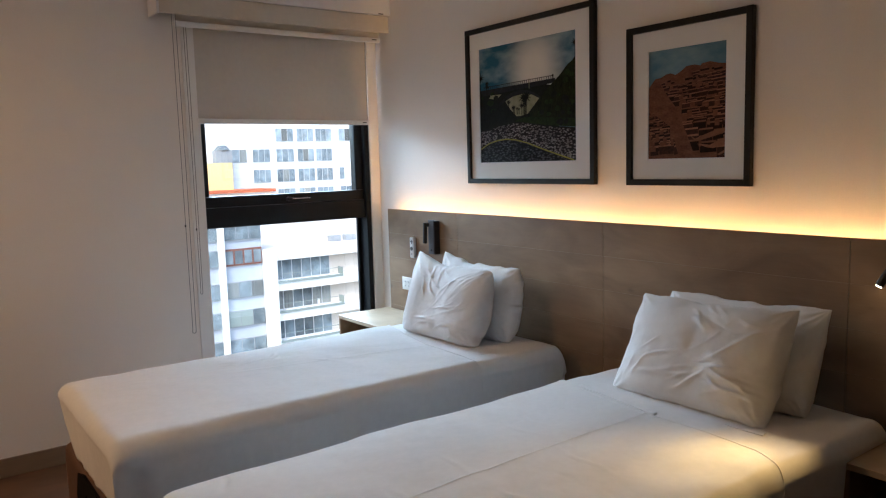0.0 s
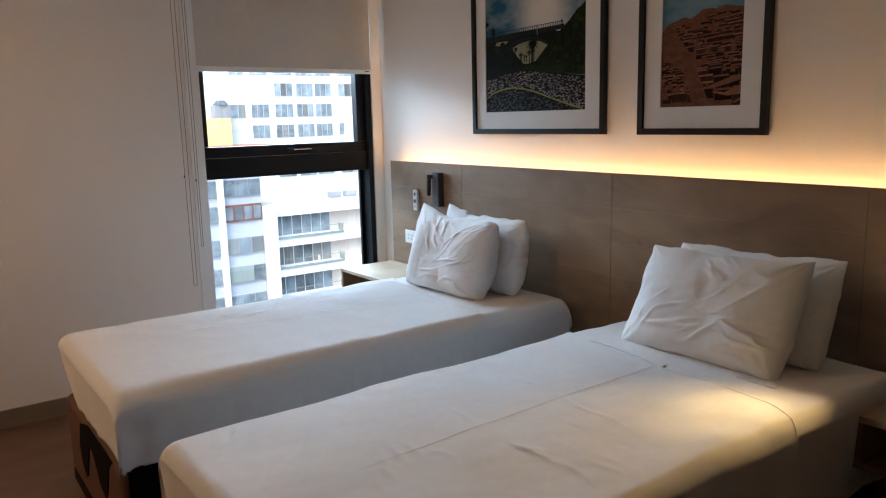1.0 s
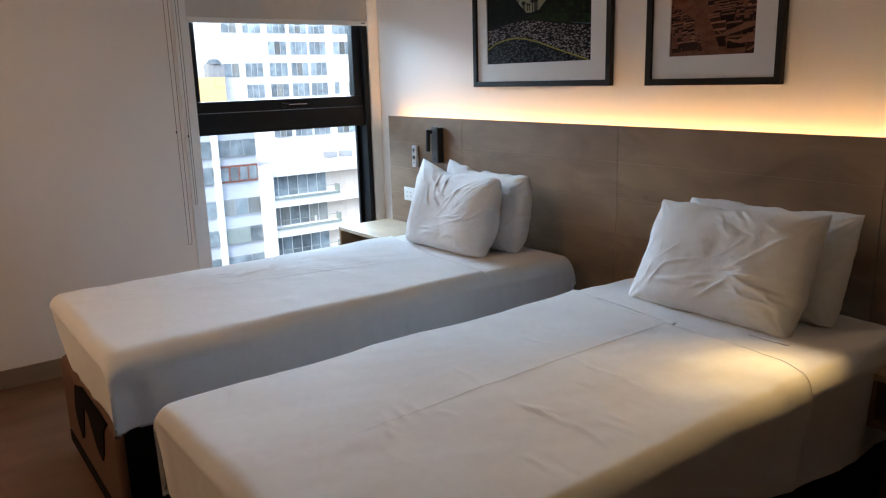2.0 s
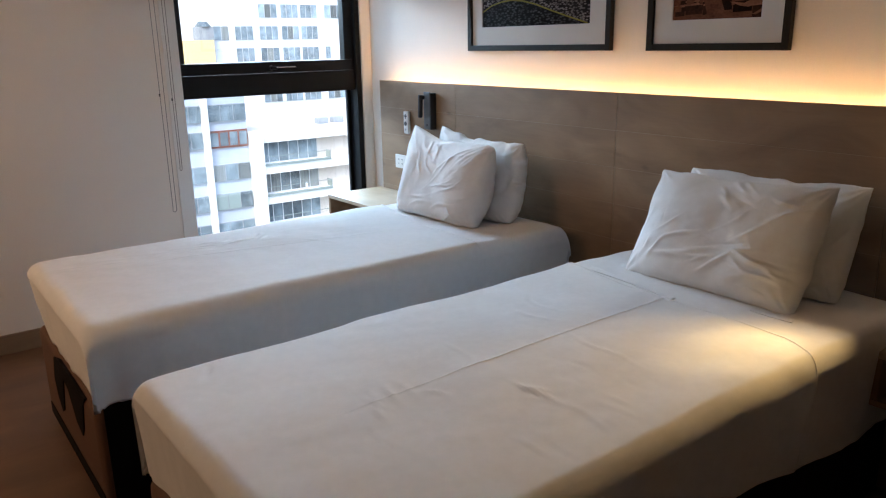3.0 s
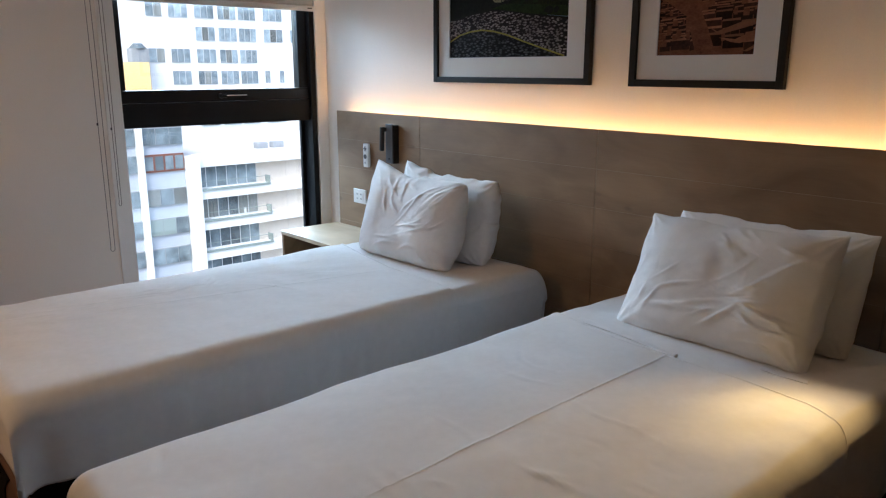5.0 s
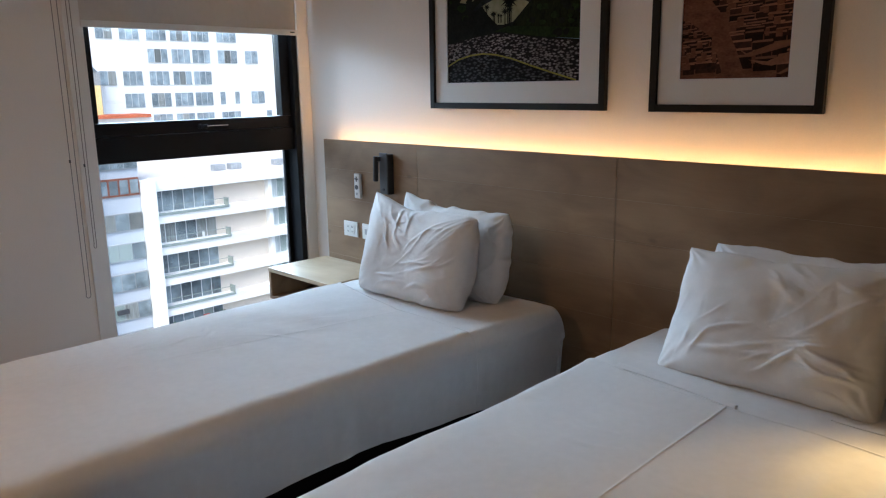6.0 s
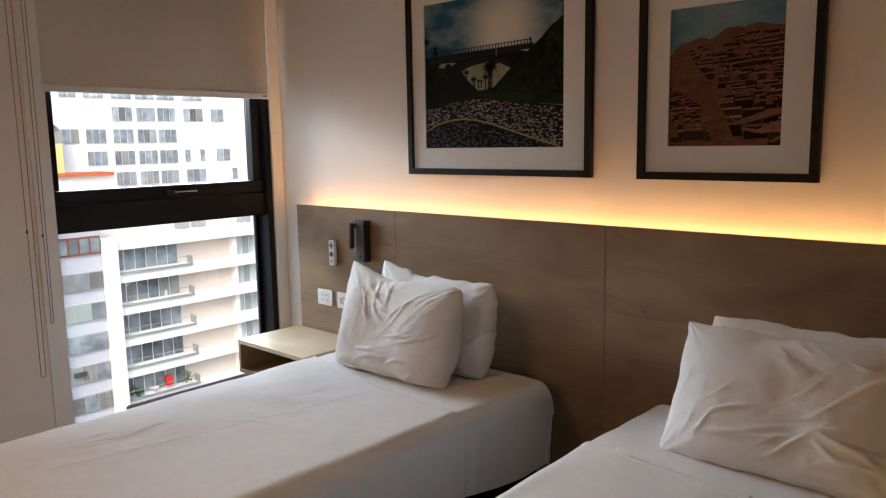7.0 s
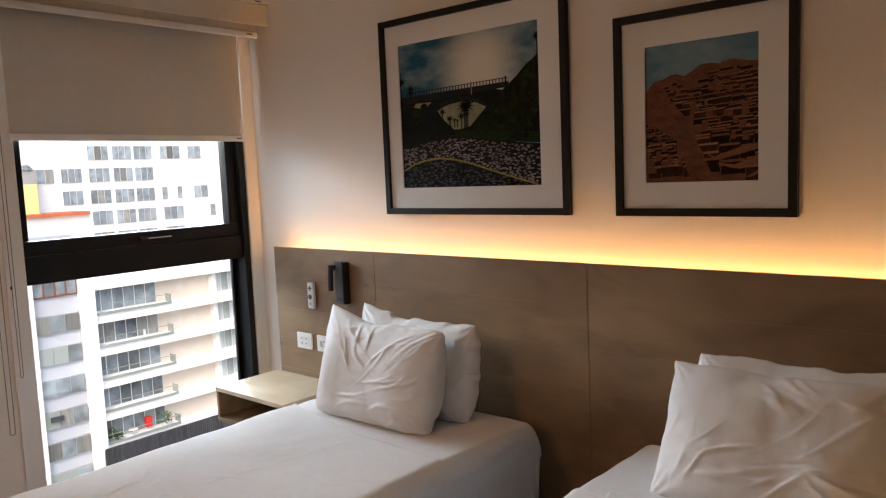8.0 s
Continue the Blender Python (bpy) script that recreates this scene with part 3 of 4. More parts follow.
def slack(seed):
    """A few easy creases along the top and the sides."""
    return creases(seed, 9, -0.25, 0.28, 0.08, 0.17, 0.16, 0.003, -0.3, 0.4) + creases(seed + 1, 9, 0.12, 0.29, -0.16, 0.12, 0.16, 0.003, 1.2, 0.4)


foldsA = creases(51, 20, -0.25, 0.02, 0.05, 0.16, 0.13, 0.0065, -0.7, 0.6) + creases(52, 14, 0.0, 0.26, -0.06, 0.14, 0.22, 0.006, 0.55, 0.2)
foldsA += creases(53, 10, -0.05, 0.2, -0.13, -0.02, 0.17, 0.0075, 0.12, 0.15) + creases(54, 8, 0.1, 0.27, -0.18, -0.1, 0.1, 0.006, 0.3, 0.4)
foldsB = creases(61, 12, -0.06, 0.2, 0.09, 0.17, 0.14, 0.0075, -0.4, 0.15) + creases(62, 16, -0.12, 0.18, -0.13, -0.03, 0.14, 0.0085, 0.12, 0.3)
foldsB += creases(63, 7, -0.26, -0.14, -0.12, 0.02, 0.1, 0.0055, 1.2, 0.3) + creases(64, 7, 0.18, 0.3, -0.15, -0.05, 0.13, 0.008, -0.1, 0.25)
foldsB += creases(65, 5, 0.05, 0.28, 0.0, 0.12, 0.3, 0.0022, 0.6, 0.2)
pillow("plump white pillow upright against the headboard by the window", 2.945, 2.26, 2.318, 0.634, 0.992, 0.60, 0.17, 2.2, slack(21), 0.04)
pillow("crumpled white pillow leaning on another by the window", 2.98, 2.085, 2.178, 0.634, 0.993, 0.595, 0.185, 5.1, foldsA, 0.058, 1)
pillow("plump white pillow upright against the headboard under lamplight", 1.55, 2.275, 2.385, 0.644, 0.982, 0.62, 0.17, 8.4, slack(84), rise=0.01)
front = pillow("crumpled white pillow leaning on another under lamplight", 1.572, 2.085, 2.24, 0.644, 0.985, 0.60, 0.185, 11.6, foldsB, rise=0.026)
cloth_strip("case_flap", front, 1.36, 1.24, 1.982, 1.99, 0.04, M_PILLOW)


# ---------------------------------------------------------------- nightstands
def nightstand(label, y0, y1, x0=2.112):
    ob = thing("nightstand", label, "nightstand", "wall-hung nightstands")
    x1, zt, zb = 2.477, 0.587, 0.425
    part("top_board", box(x0, x1, y0, y1, zt - 0.02, zt, 0.0015), M_OAKTOP, ob)
    part("side_board", box(x0 + 0.002, x1, y1 - 0.019, y1 - 0.001, zb + 0.018, zt - 0.021, 0.0015), M_OAK, ob)
    part("side_board", box(x0 + 0.002, x1, y0 + 0.001, y0 + 0.019, zb + 0.018, zt - 0.021, 0.0015), M_OAK, ob)
    part("bottom_board", box(x0 + 0.001, x1, y0, y1, zb, zb + 0.017, 0.0015), M_OAK, ob)
    part("back_board", box(x1 - 0.012, x1 - 0.001, y0 + 0.02, y1 - 0.02, zb + 0.018, zt - 0.021), M_OAK, ob)


nightstand("open oak laminate nightstand box hung beside the window", 3.57, 4.086)
nightstand("open oak laminate nightstand box hung beside the lamplit bed", 0.585, 1.084, 2.16)


# ---------------------------------------------------------------- reading lamps
def reading_lamp(label, y, lit):
    ob = thing("reading_lamp", label, "lamp", "reading lamps")
    part("back_plate", box(2.443, 2.479, y - 0.032, y + 0.03, 0.974, 1.166, 0.004), M_BLACKMET, ob)
    part("face_plate", box(2.437, 2.4428, y - 0.03, y + 0.024, 0.976, 1.172, 0.002), M_GREYMET, ob, "dark grey face plate")
    part("button", rod((2.438, y - 0.004, 0.998), (2.433, y - 0.004, 0.998), 0.006), M_DARKPL, ob)
    part("hinge", box(2.415, 2.4368, y + 0.012, y + 0.036, 1.132, 1.154, 0.004), M_BLACKMET, ob)
    if lit:
        a, b = Vector((2.42, y + 0.025, 1.15)), Vector((2.405, y + 0.06, 1.082))
    else:
        a, b = Vector((2.42, y + 0.027, 1.156)), Vector((2.417, y + 0.03, 1.04))
    arm = part("lamp_head", rod(a, b, 0.0125, n=16), M_BLACKMET, ob)
    way = (b - a).normalized()
    part("lens", rod(b + way * 0.0005, b + way * 0.003, 0.009, n=16), M_LEDDOT if lit else M_DARKPL, arm, "glowing lens" if lit else "unlit lens")
    return b + way * 0.006


reading_lamp("folded black metal reading lamp, unlit, on the headboard", 3.543, False)
tip = reading_lamp("black metal reading lamp, lit, on the headboard", 1.05, True)
spot = new("reading_spot", bpy.data.lights.new("reading_spot", "SPOT"))
spot.data.energy, spot.data.color = 4.2, (1.0, 0.66, 0.22)
spot.data.spot_size, spot.data.spot_blend, spot.data.shadow_soft_size = radians(22), 1.0, 0.01
spot.matrix_world = look(tip, (1.735, 1.225, 0.66))


spill = new("reading_spill", bpy.data.lights.new("reading_spill", "SPOT"))
spill.data.energy, spill.data.color = 5.6, (1.0, 0.62, 0.22)
spill.data.spot_size, spill.data.spot_blend, spill.data.shadow_soft_size = radians(64), 1.0, 0.01
spill.matrix_world = look(tip, (1.28, 1.13, 0.66))


# ---------------------------------------------------------------- switches, sockets, remote
def socket(label, y, kinds):
    ob = thing("wall_socket", label, "socket", "sockets by the bed")
    part("plate", box(2.471, 2.4795, y - 0.056, y + 0.056, 0.725, 0.803, 0.003), M_PLASTIC, ob)
    n = len(kinds)
    for i, k in enumerate(kinds):
        c = y + 0.034 - 0.068 * (i + 0.5) / n
        half = 0.034 / n - 0.001
        mod = part("module", box(2.4685, 2.471, c - half, c + half, 0.742, 0.786, 0.001), M_PLASTIC, ob)
        if k == "o":
            for dz in (0.012, -0.012):
                for dy in (-0.004, 0.004):
                    part("slot", box(2.4678, 2.4686, c + dy - 0.0012, c + dy + 0.0012, 0.764 + dz - 0.004, 0.764 + dz + 0.004), M_DARKPL, mod)
        else:
            part("rocker", box(2.466, 2.4686, c - half * 0.7, c + half * 0.7, 0.75, 0.778, 0.001), M_GREYPL, mod)


socket("white double power socket on the headboard", 3.853, "oo")
socket("white light switch plate on the headboard", 3.703, "sos")

rem = thing("remote_control", "light grey remote control in a wall clip", "remote")
part("body", box(2.457, 2.475, 3.751, 3.792, 0.932, 1.056, 0.005, 3), M_PLASTIC, rem)
part("wall_clip", box(2.474, 2.4795, 3.756, 3.788, 0.94, 1.0, 0.001), M_GREYPL, rem)
bm = box(2.4545, 2.457, 3.768, 3.775, 1.016, 1.042, 0.001)
box_bm(bm, 2.4543, 2.457, 3.759, 3.784, 1.026, 1.033, 0.001)
part("arrow_pad", bm, M_GREYMET, rem)
part("round_button", rod((2.4545, 3.772, 0.988), (2.457, 3.772, 0.988), 0.012, n=20), M_GREYMET, rem)
part("small_button", rod((2.4548, 3.772, 0.955), (2.457, 3.772, 0.955), 0.006), M_GREYPL, rem)


# ---------------------------------------------------------------- framed pictures
def flat(name, pts, material, parent, x):
    """A flat printed shape from outline points (y, z) on the picture's paper."""
    bm = bmesh.new()
    bm.faces.new([bm.verts.new((x, y, z)) for y, z in pts])
    bmesh.ops.recalc_face_normals(bm, faces=bm.faces[:])
    if bm.faces and bm.faces[:][0].normal.x > 0:
        bmesh.ops.reverse_faces(bm, faces=bm.faces[:])
    return part(name, bm, material, parent)


def print_mat(name, ca, cb, scale=20, fine=80, stretch=(1, 1, 1), rough=0.5):
    return mat(name, cb, rough, vary=0.0, tint=ca, scale=scale, fine=fine, stretch=stretch, bump=0.0, coat=0.0, spec=0.06)


def glow_sky(name, centre, radius, base, cloud, glow, tilt):
    """A printed sky: blue, with cloud, and the sun's pale disc in it."""
    m = bpy.data.materials.new(name)
    m.use_nodes = True
    n, l = m.node_tree.nodes, m.node_tree.links
    b = n["Principled BSDF"]
    co = n.new("ShaderNodeTexCoord")
    mp = n.new("ShaderNodeMapping")
    mp.inputs["Scale"].default_value = (1, 3, 7)
    mp.inputs["Rotation"].default_value = (tilt, 0, 0)
    l.new(co.outputs["Object"], mp.inputs[0])
    no = n.new("ShaderNodeTexNoise")
    no.inputs["Scale"].default_value, no.inputs["Detail"].default_value = 2.2, 5
    l.new(mp.outputs[0], no.inputs["Vector"])
    ramp = n.new("ShaderNodeMapRange")
    ramp.inputs["From Min"].default_value, ramp.inputs["From Max"].default_value = 0.42, 0.68
    l.new(no.outputs["Fac"], ramp.inputs["Value"])
    mix = n.new("ShaderNodeMix")
    mix.data_type = "RGBA"
    mix.inputs["A"].default_value, mix.inputs["B"].default_value = (*base, 1), (*cloud, 1)
    l.new(ramp.outputs[0], mix.inputs["Factor"])
    sub = n.new("ShaderNodeVectorMath")
    sub.operation = "DISTANCE"
    l.new(co.outputs["Object"], sub.inputs[0])
    sub.inputs[1].default_value = centre
    fall = n.new("ShaderNodeMapRange")
    fall.interpolation_type = "SMOOTHSTEP"
    fall.inputs["From Min"].default_value, fall.inputs["From Max"].default_value = radius, radius * 0.15
    l.new(sub.outputs["Value"], fall.inputs["Value"])
    mix2 = n.new("ShaderNodeMix")
    mix2.data_type = "RGBA"
    l.new(fall.outputs[0], mix2.inputs["Factor"])
    l.new(mix.outputs["Result"], mix2.inputs["A"])
    mix2.inputs["B"].default_value = (*glow, 1)
    l.new(mix2.outputs["Result"], b.inputs["Base Color"])
    b.inputs["Roughness"].default_value = 0.5
    b.inputs["Specular IOR Level"].default_value = 0.06
    return m


def cobble_mat(name, stone, joint, scale):
    m = bpy.data.materials.new(name)
    m.use_nodes = True
    n, l = m.node_tree.nodes, m.node_tree.links
    b = n["Principled BSDF"]
    co = n.new("ShaderNodeTexCoord")
    mp = n.new("ShaderNodeMapping")
    mp.inputs["Scale"].default_value = (1, 1, 2.2)
    l.new(co.outputs["Object"], mp.inputs[0])
    v = n.new("ShaderNodeTexVoronoi")
    v.feature = "F1"
    v.inputs["Scale"].default_value = scale
    l.new(mp.outputs[0], v.inputs["Vector"])
    r = n.new("ShaderNodeMapRange")
    r.inputs["From Min"].default_value, r.inputs["From Max"].default_value = 0.55, 0.25
    l.new(v.outputs["Distance"], r.inputs["Value"])
    big = n.new("ShaderNodeTexNoise")
    big.inputs["Scale"].default_value = 12
    l.new(co.outputs["Object"], big.inputs["Vector"])
    k = n.new("ShaderNodeMath")
    k.operation = "MULTIPLY"
    l.new(r.outputs[0], k.inputs[0])
    l.new(big.outputs["Fac"], k.inputs[1])
    mix = n.new("ShaderNodeMix")
    mix.data_type = "RGBA"
    mix.inputs["A"].default_value, mix.inputs["B"].default_value = (*joint, 1), (*stone, 1)
    l.new(k.outputs[0], mix.inputs["Factor"])
    l.new(mix.outputs["Result"], b.inputs["Base Color"])
    b.inputs["Roughness"].default_value = 0.5
    b.inputs["Specular IOR Level"].default_value = 0.06
    return m


def frame_thing(name, label, yl, yr, zb, zt, iy0, iy1, iz0, iz1):
    """A black frame with a mat; returns the thing and the print's own unit coordinates."""
    ob = thing(name, label, "picture", "framed pictures")
    f = 0.026
    xa, xb = 2.527, XW - 0.001
    part("frame_side", box(xa, xb, yl - f, yl, zb, zt, 0.002), M_BLACKFR, ob)
    part("frame_side", box(xa, xb, yr, yr + f, zb, zt, 0.002), M_BLACKFR, ob)
    part("frame_rail", box(xa + 0.0003, xb, yr + f, yl - f, zt - f, zt - 0.0004, 0.002), M_BLACKFR, ob)
    part("frame_rail", box(xa + 0.0003, xb, yr + f, yl - f, zb + 0.0004, zb + f, 0.002), M_BLACKFR, ob)
    part("backing", box(2.5492, xb - 0.001, yr + f, yl - f, zb + f, zt - f), M_BLACKFR, ob)
    # mat board as four strips with a bevelled window
    x0, x1 = 2.541, 2.5445
    part("mat_board", box(x0, x1, iy0, yl - f, zb + f, zt - f), M_MAT, ob)
    part("mat_board", box(x0, x1, yr + f, iy1, zb + f, zt - f), M_MAT, ob)
    part("mat_board", box(x0, x1, iy1, iy0, iz1, zt - f), M_MAT, ob)
    part("mat_board", box(x0, x1, iy1, iy0, zb + f, iz0), M_MAT, ob)
    e = 0.004
    part("mat_bevel", box(x0 - 0.0002, x1 + 0.002, iy1, iy0, iz1 - e, iz1 - 0.0001), M_TRIM, ob)
    part("mat_bevel", box(x0 - 0.0002, x1 + 0.002, iy1, iy0, iz0 + 0.0001, iz0 + e), M_TRIM, ob)
    part("mat_bevel", box(x0 - 0.0002, x1 + 0.002, iy0 - e, iy0 - 0.0001, iz0 + e, iz1 - e), M_TRIM, ob)
    part("mat_bevel", box(x0 - 0.0002, x1 + 0.002, iy1 + 0.0001, iy1 + e, iz0 + e, iz1 - e), M_TRIM, ob)
    wy, hz = iy0 - iy1, iz1 - iz0

    def at(u, v):
        return iy0 - u * wy, iz0 + v * hz
    return ob, at


def palm(parent, at, u, v, size, x, material, lean=0.0):
    """A palm's dark outline: thin trunk and a ragged head of fronds."""
    flat("palm_trunk", [at(u - 0.004, v), at(u + 0.004, v), at(u + lean + 0.003, v + size), at(u + lean - 0.003, v + size)], material, parent, x)
    pts = []
    rnd = random.Random(int(u * 1000) + int(size * 999))
    for i in range(22):
        a = i / 22 * 2 * math.pi
        r = size * (0.42 if i % 2 else 0.16) * rnd.uniform(0.75, 1.15)
        pts.append(at(u + lean + r * math.cos(a) * 0.85, v + size + r * math.sin(a) * 0.8))
    flat("palm_head", pts, material, parent, x - 0.0002)


# picture with the bridge
pic, at = frame_thing("framed_bridge_picture", "large black-framed photograph of an arched bridge over a cobbled road", 3.302, 2.386, 1.379, 2.192, 3.209, 2.504, 1.486, 2.087)
rect = [at(0, 0), at(1, 0), at(1, 1), at(0, 1)]
cy_, cz_ = at(0.6, 0.76)
P_SKY = glow_sky("print_sky", (2.54, cy_, cz_), 0.25, (0.02, 0.1, 0.16), (0.22, 0.3, 0.33), (0.74, 0.69, 0.6), 0.5)
P_DARK = print_mat("print_dark_trees", (0.004, 0.005, 0.004), (0.016, 0.018, 0.014), 25, 90)
P_BRIDGE = print_mat("print_bridge", (0.008, 0.01, 0.012), (0.028, 0.03, 0.03), 10, 60)
P_HILL = print_mat("print_hill", (0.001, 0.002, 0.001), (0.02, 0.025, 0.008), 30, 90, (1, 1.5, 0.8))
P_GRASS = print_mat("print_grass", (0.005, 0.01, 0.003), (0.024, 0.042, 0.012), 30, 90)
P_LIGHT = print_mat("print_far_light", (0.2, 0.19, 0.09), (0.36, 0.34, 0.22), 8, 40)
P_COB = cobble_mat("print_cobbles", (0.5, 0.44, 0.4), (0.012, 0.01, 0.011), 62)
P_ASPH = cobble_mat("print_dark_cobbles", (0.15, 0.15, 0.15), (0.006, 0.006, 0.007), 50)
P_YEL = print_mat("print_yellow_line", (0.2, 0.17, 0.03), (0.38, 0.34, 0.07), 40, 90)
PP = 2.5475
flat("sky_print", rect, P_SKY, pic, PP)
flat("trees_print", [at(0, 0.28), at(1, 0.28), at(1, 0.55), at(0.7, 0.62), at(0, 0.62)], P_DARK, pic, PP - 0.0002)
flat("far_light_print", [at(0.29, 0.52), at(0.36, 0.55), at(0.48, 0.566), at(0.57, 0.552), at(0.645, 0.513), at(0.57, 0.44), at(0.53, 0.4), at(0.46, 0.385), at(0.41, 0.388), at(0.345, 0.45)], P_LIGHT, pic, PP - 0.0004)
flat("far_gap_print", [at(0.11, 0.56), at(0.13, 0.587), at(0.25, 0.583), at(0.21, 0.555), at(0.16, 0.55)], P_LIGHT, pic, PP - 0.0004)
flat("deck_print", [at(0, 0.585), at(0.8, 0.62), at(0.8, 0.655), at(0, 0.635)], P_BRIDGE, pic, PP - 0.0006)
flat("rail_print", [at(0.05, 0.658), at(0.79, 0.676), at(0.79, 0.681), at(0.05, 0.663)], P_BRIDGE, pic, PP - 0.0006)
bm = bmesh.new()
for i in range(34):
    u = 0.06 + i * 0.0218
    v = 0.634 + 0.02 * u / 0.8
    y0, z0 = at(u, v)
    y1, z1 = at(u + 0.006, v + 0.028)
    bm.faces.new([bm.verts.new((PP - 0.0006, a, b)) for a, b in ((y0, z0), (y0, z1), (y1, z1), (y1, z0))])
part("railing_print", bm, P_BRIDGE, pic)
flat("arch_print", [at(0.2 + 0.5 * i / 14, 0.47 + 0.13 * math.sin(i / 14 * math.pi) ** 0.7) for i in range(15)] + [at(0.66 - 0.38 * i / 12, 0.515 + 0.052 * math.sin((12 - i) / 12 * math.pi)) for i in range(13)], P_BRIDGE, pic, PP - 0.0005)
flat("hill_print", [at(0.5, 0.36), at(0.56, 0.41), at(0.645, 0.5), at(0.69, 0.55), at(0.73, 0.585), at(0.8, 0.64), at(0.85, 0.68), at(0.915, 0.745), at(0.95, 0.765), at(1, 0.81), at(1, 0.27), at(0.7, 0.31)], P_HILL, pic, PP - 0.0008)
flat("bank_print", [at(0.22, 0.5), at(0.3, 0.45), at(0.4, 0.38), at(0.2, 0.33), at(0, 0.33), at(0, 0.52)], P_DARK, pic, PP - 0.0007)
flat("grass_print", [at(0.38, 0.345), at(0.5, 0.375), at(1, 0.33), at(1, 0.262), at(0.7, 0.295)], P_GRASS, pic, PP - 0.001)
flat("cobbles_print", [at(0, 0), at(1, 0), at(1, 0.255), at(0.7, 0.29), at(0.42, 0.335), at(0.2, 0.31), at(0, 0.275)], P_COB, pic, PP - 0.0009)
arc = [(0, 0.115), (0.1, 0.165), (0.2, 0.188), (0.3, 0.196), (0.4, 0.185), (0.52, 0.155), (0.66, 0.105), (0.82, 0.052), (0.97, 0.005)]
flat("road_print", [at(0, 0)] + [at(0.96, 0)] + [at(u, v) for u, v in arc[::-1]], P_ASPH, pic, PP - 0.0011)
flat("line_print", [at(u, v) for u, v in arc] + [at(u, v + 0.011) for u, v in arc[::-1]], P_YEL, pic, PP - 0.0013)
flat("kerb_print", [at(1, 0.248), at(1, 0.258), at(0.7, 0.296), at(0.42, 0.342), at(0.42, 0.336), at(0.7, 0.287)], P_DARK, pic, PP - 0.0013)
for u, v, s in ((0.49, 0.38, 0.16), (0.515, 0.37, 0.17), (0.47, 0.37, 0.1), (0.5, 0.38, 0.13), (0.505, 0.39, 0.09), (0.38, 0.38, 0.08), (0.33, 0.42, 0.09), (0.09, 0.6, 0.09), (0.985, 0.78, 0.12), (0.39, 0.4, 0.06), (0.42, 0.4, 0.05), (0.44, 0.4, 0.045), (0.09, 0.56, 0.1), (0.012, 0.6, 0.14), (0.78, 0.64, 0.04), (0.3, 0.48, 0.06)):
    palm(pic, at, u, v, s, PP - 0.0015, P_DARK)
rb = random.Random(11)
for i in range(46):
    u, v = rb.uniform(0.62, 0.99), rb.uniform(0.3, 0.72)
    if v < 0.3 + (u - 0.55) * 1.05:
        k = rb.uniform(0.012, 0.035)
        flat("bush_print", [at(min(0.995, u + k * math.cos(a) * rb.uniform(0.6, 1.2)), v + k * math.sin(a) * rb.uniform(0.5, 1.0)) for a in np.linspace(0, 5.6, 9)], P_GRASS if i % 3 else P_DARK, pic, PP - 0.001 - 0.00002 * i)
for i in range(26):
    u, v = rb.uniform(0.0, 0.2), rb.uniform(0.34, 0.6)
    k = rb.uniform(0.015, 0.04)
    flat("tree_print", [at(max(0.003, u + k * math.cos(a) * rb.uniform(0.6, 1.2)), v + k * math.sin(a) * rb.uniform(0.5, 1.0)) for a in np.linspace(0, 5.6, 9)], P_DARK if i % 4 else P_GRASS, pic, PP - 0.00075 - 0.00001 * i)
flat("flare_print", [at(0.545, 0.6), at(0.55, 0.6), at(0.553, 0.68), at(0.545, 0.68)], P_LIGHT, pic, PP - 0.0016)

# picture with the clay terraces
pic, at = frame_thing("framed_ruins_picture", "black-framed photograph of stepped red clay ruins under blue sky", 2.204, 1.626, 1.378, 2.033, 2.103, 1.735, 1.484, 1.930)
P_SKY2 = glow_sky("print_blue_sky", (2.54, 2.3, 1.7), 0.3, (0.09, 0.2, 0.27), (0.22, 0.32, 0.36), (0.3, 0.36, 0.36), -0.4)
P_CLAY = print_mat("print_clay", (0.09, 0.034, 0.02), (0.24, 0.1, 0.06), 22, 90, (1, 1, 2))
P_CLAYL = print_mat("print_clay_light", (0.26, 0.11, 0.065), (0.42, 0.19, 0.115), 25, 90)
P_CLAYD = print_mat("print_clay_dark", (0.012, 0.006, 0.005), (0.05, 0.02, 0.013), 25, 90)
flat("sky_print", [at(0, 0), at(1, 0), at(1, 1), at(0, 1)], P_SKY2, pic, PP)
flat("hill_print", [at(0, 0), at(1, 0), at(1, 0.8), at(0.9, 0.81), at(0.79, 0.835), at(0.69, 0.825), at(0.68, 0.81), at(0.6, 0.825), at(0.5, 0.82), at(0.44, 0.785), at(0.365, 0.755),
                    at(0.3, 0.775), at(0.24, 0.77), at(0.17, 0.745), at(0.1, 0.74), at(0.06, 0.71), at(0.02, 0.67), at(0, 0.65)], P_CLAY, pic, PP - 0.0003)


def per_island(m, lo, hi):
    """Tells apart the joined printed blocks by a tone of their own."""
    n, l = m.node_tree.nodes, m.node_tree.links
    b = n["Principled BSDF"]
    src = b.inputs["Base Color"].links[0].from_socket
    geo = n.new("ShaderNodeNewGeometry")
    r = n.new("ShaderNodeMapRange")
    r.inputs["To Min"].default_value, r.inputs["To Max"].default_value = lo, hi
    l.new(geo.outputs["Random Per Island"], r.inputs["Value"])
    h = n.new("ShaderNodeHueSaturation")
    l.new(r.outputs[0], h.inputs["Value"])
    l.new(src, h.inputs["Color"])
    l.new(h.outputs[0], b.inputs["Base Color"])


per_island(P_CLAYL, 0.5, 1.0)
per_island(P_CLAYD, 0.4, 1.7)
rnd = random.Random(5)
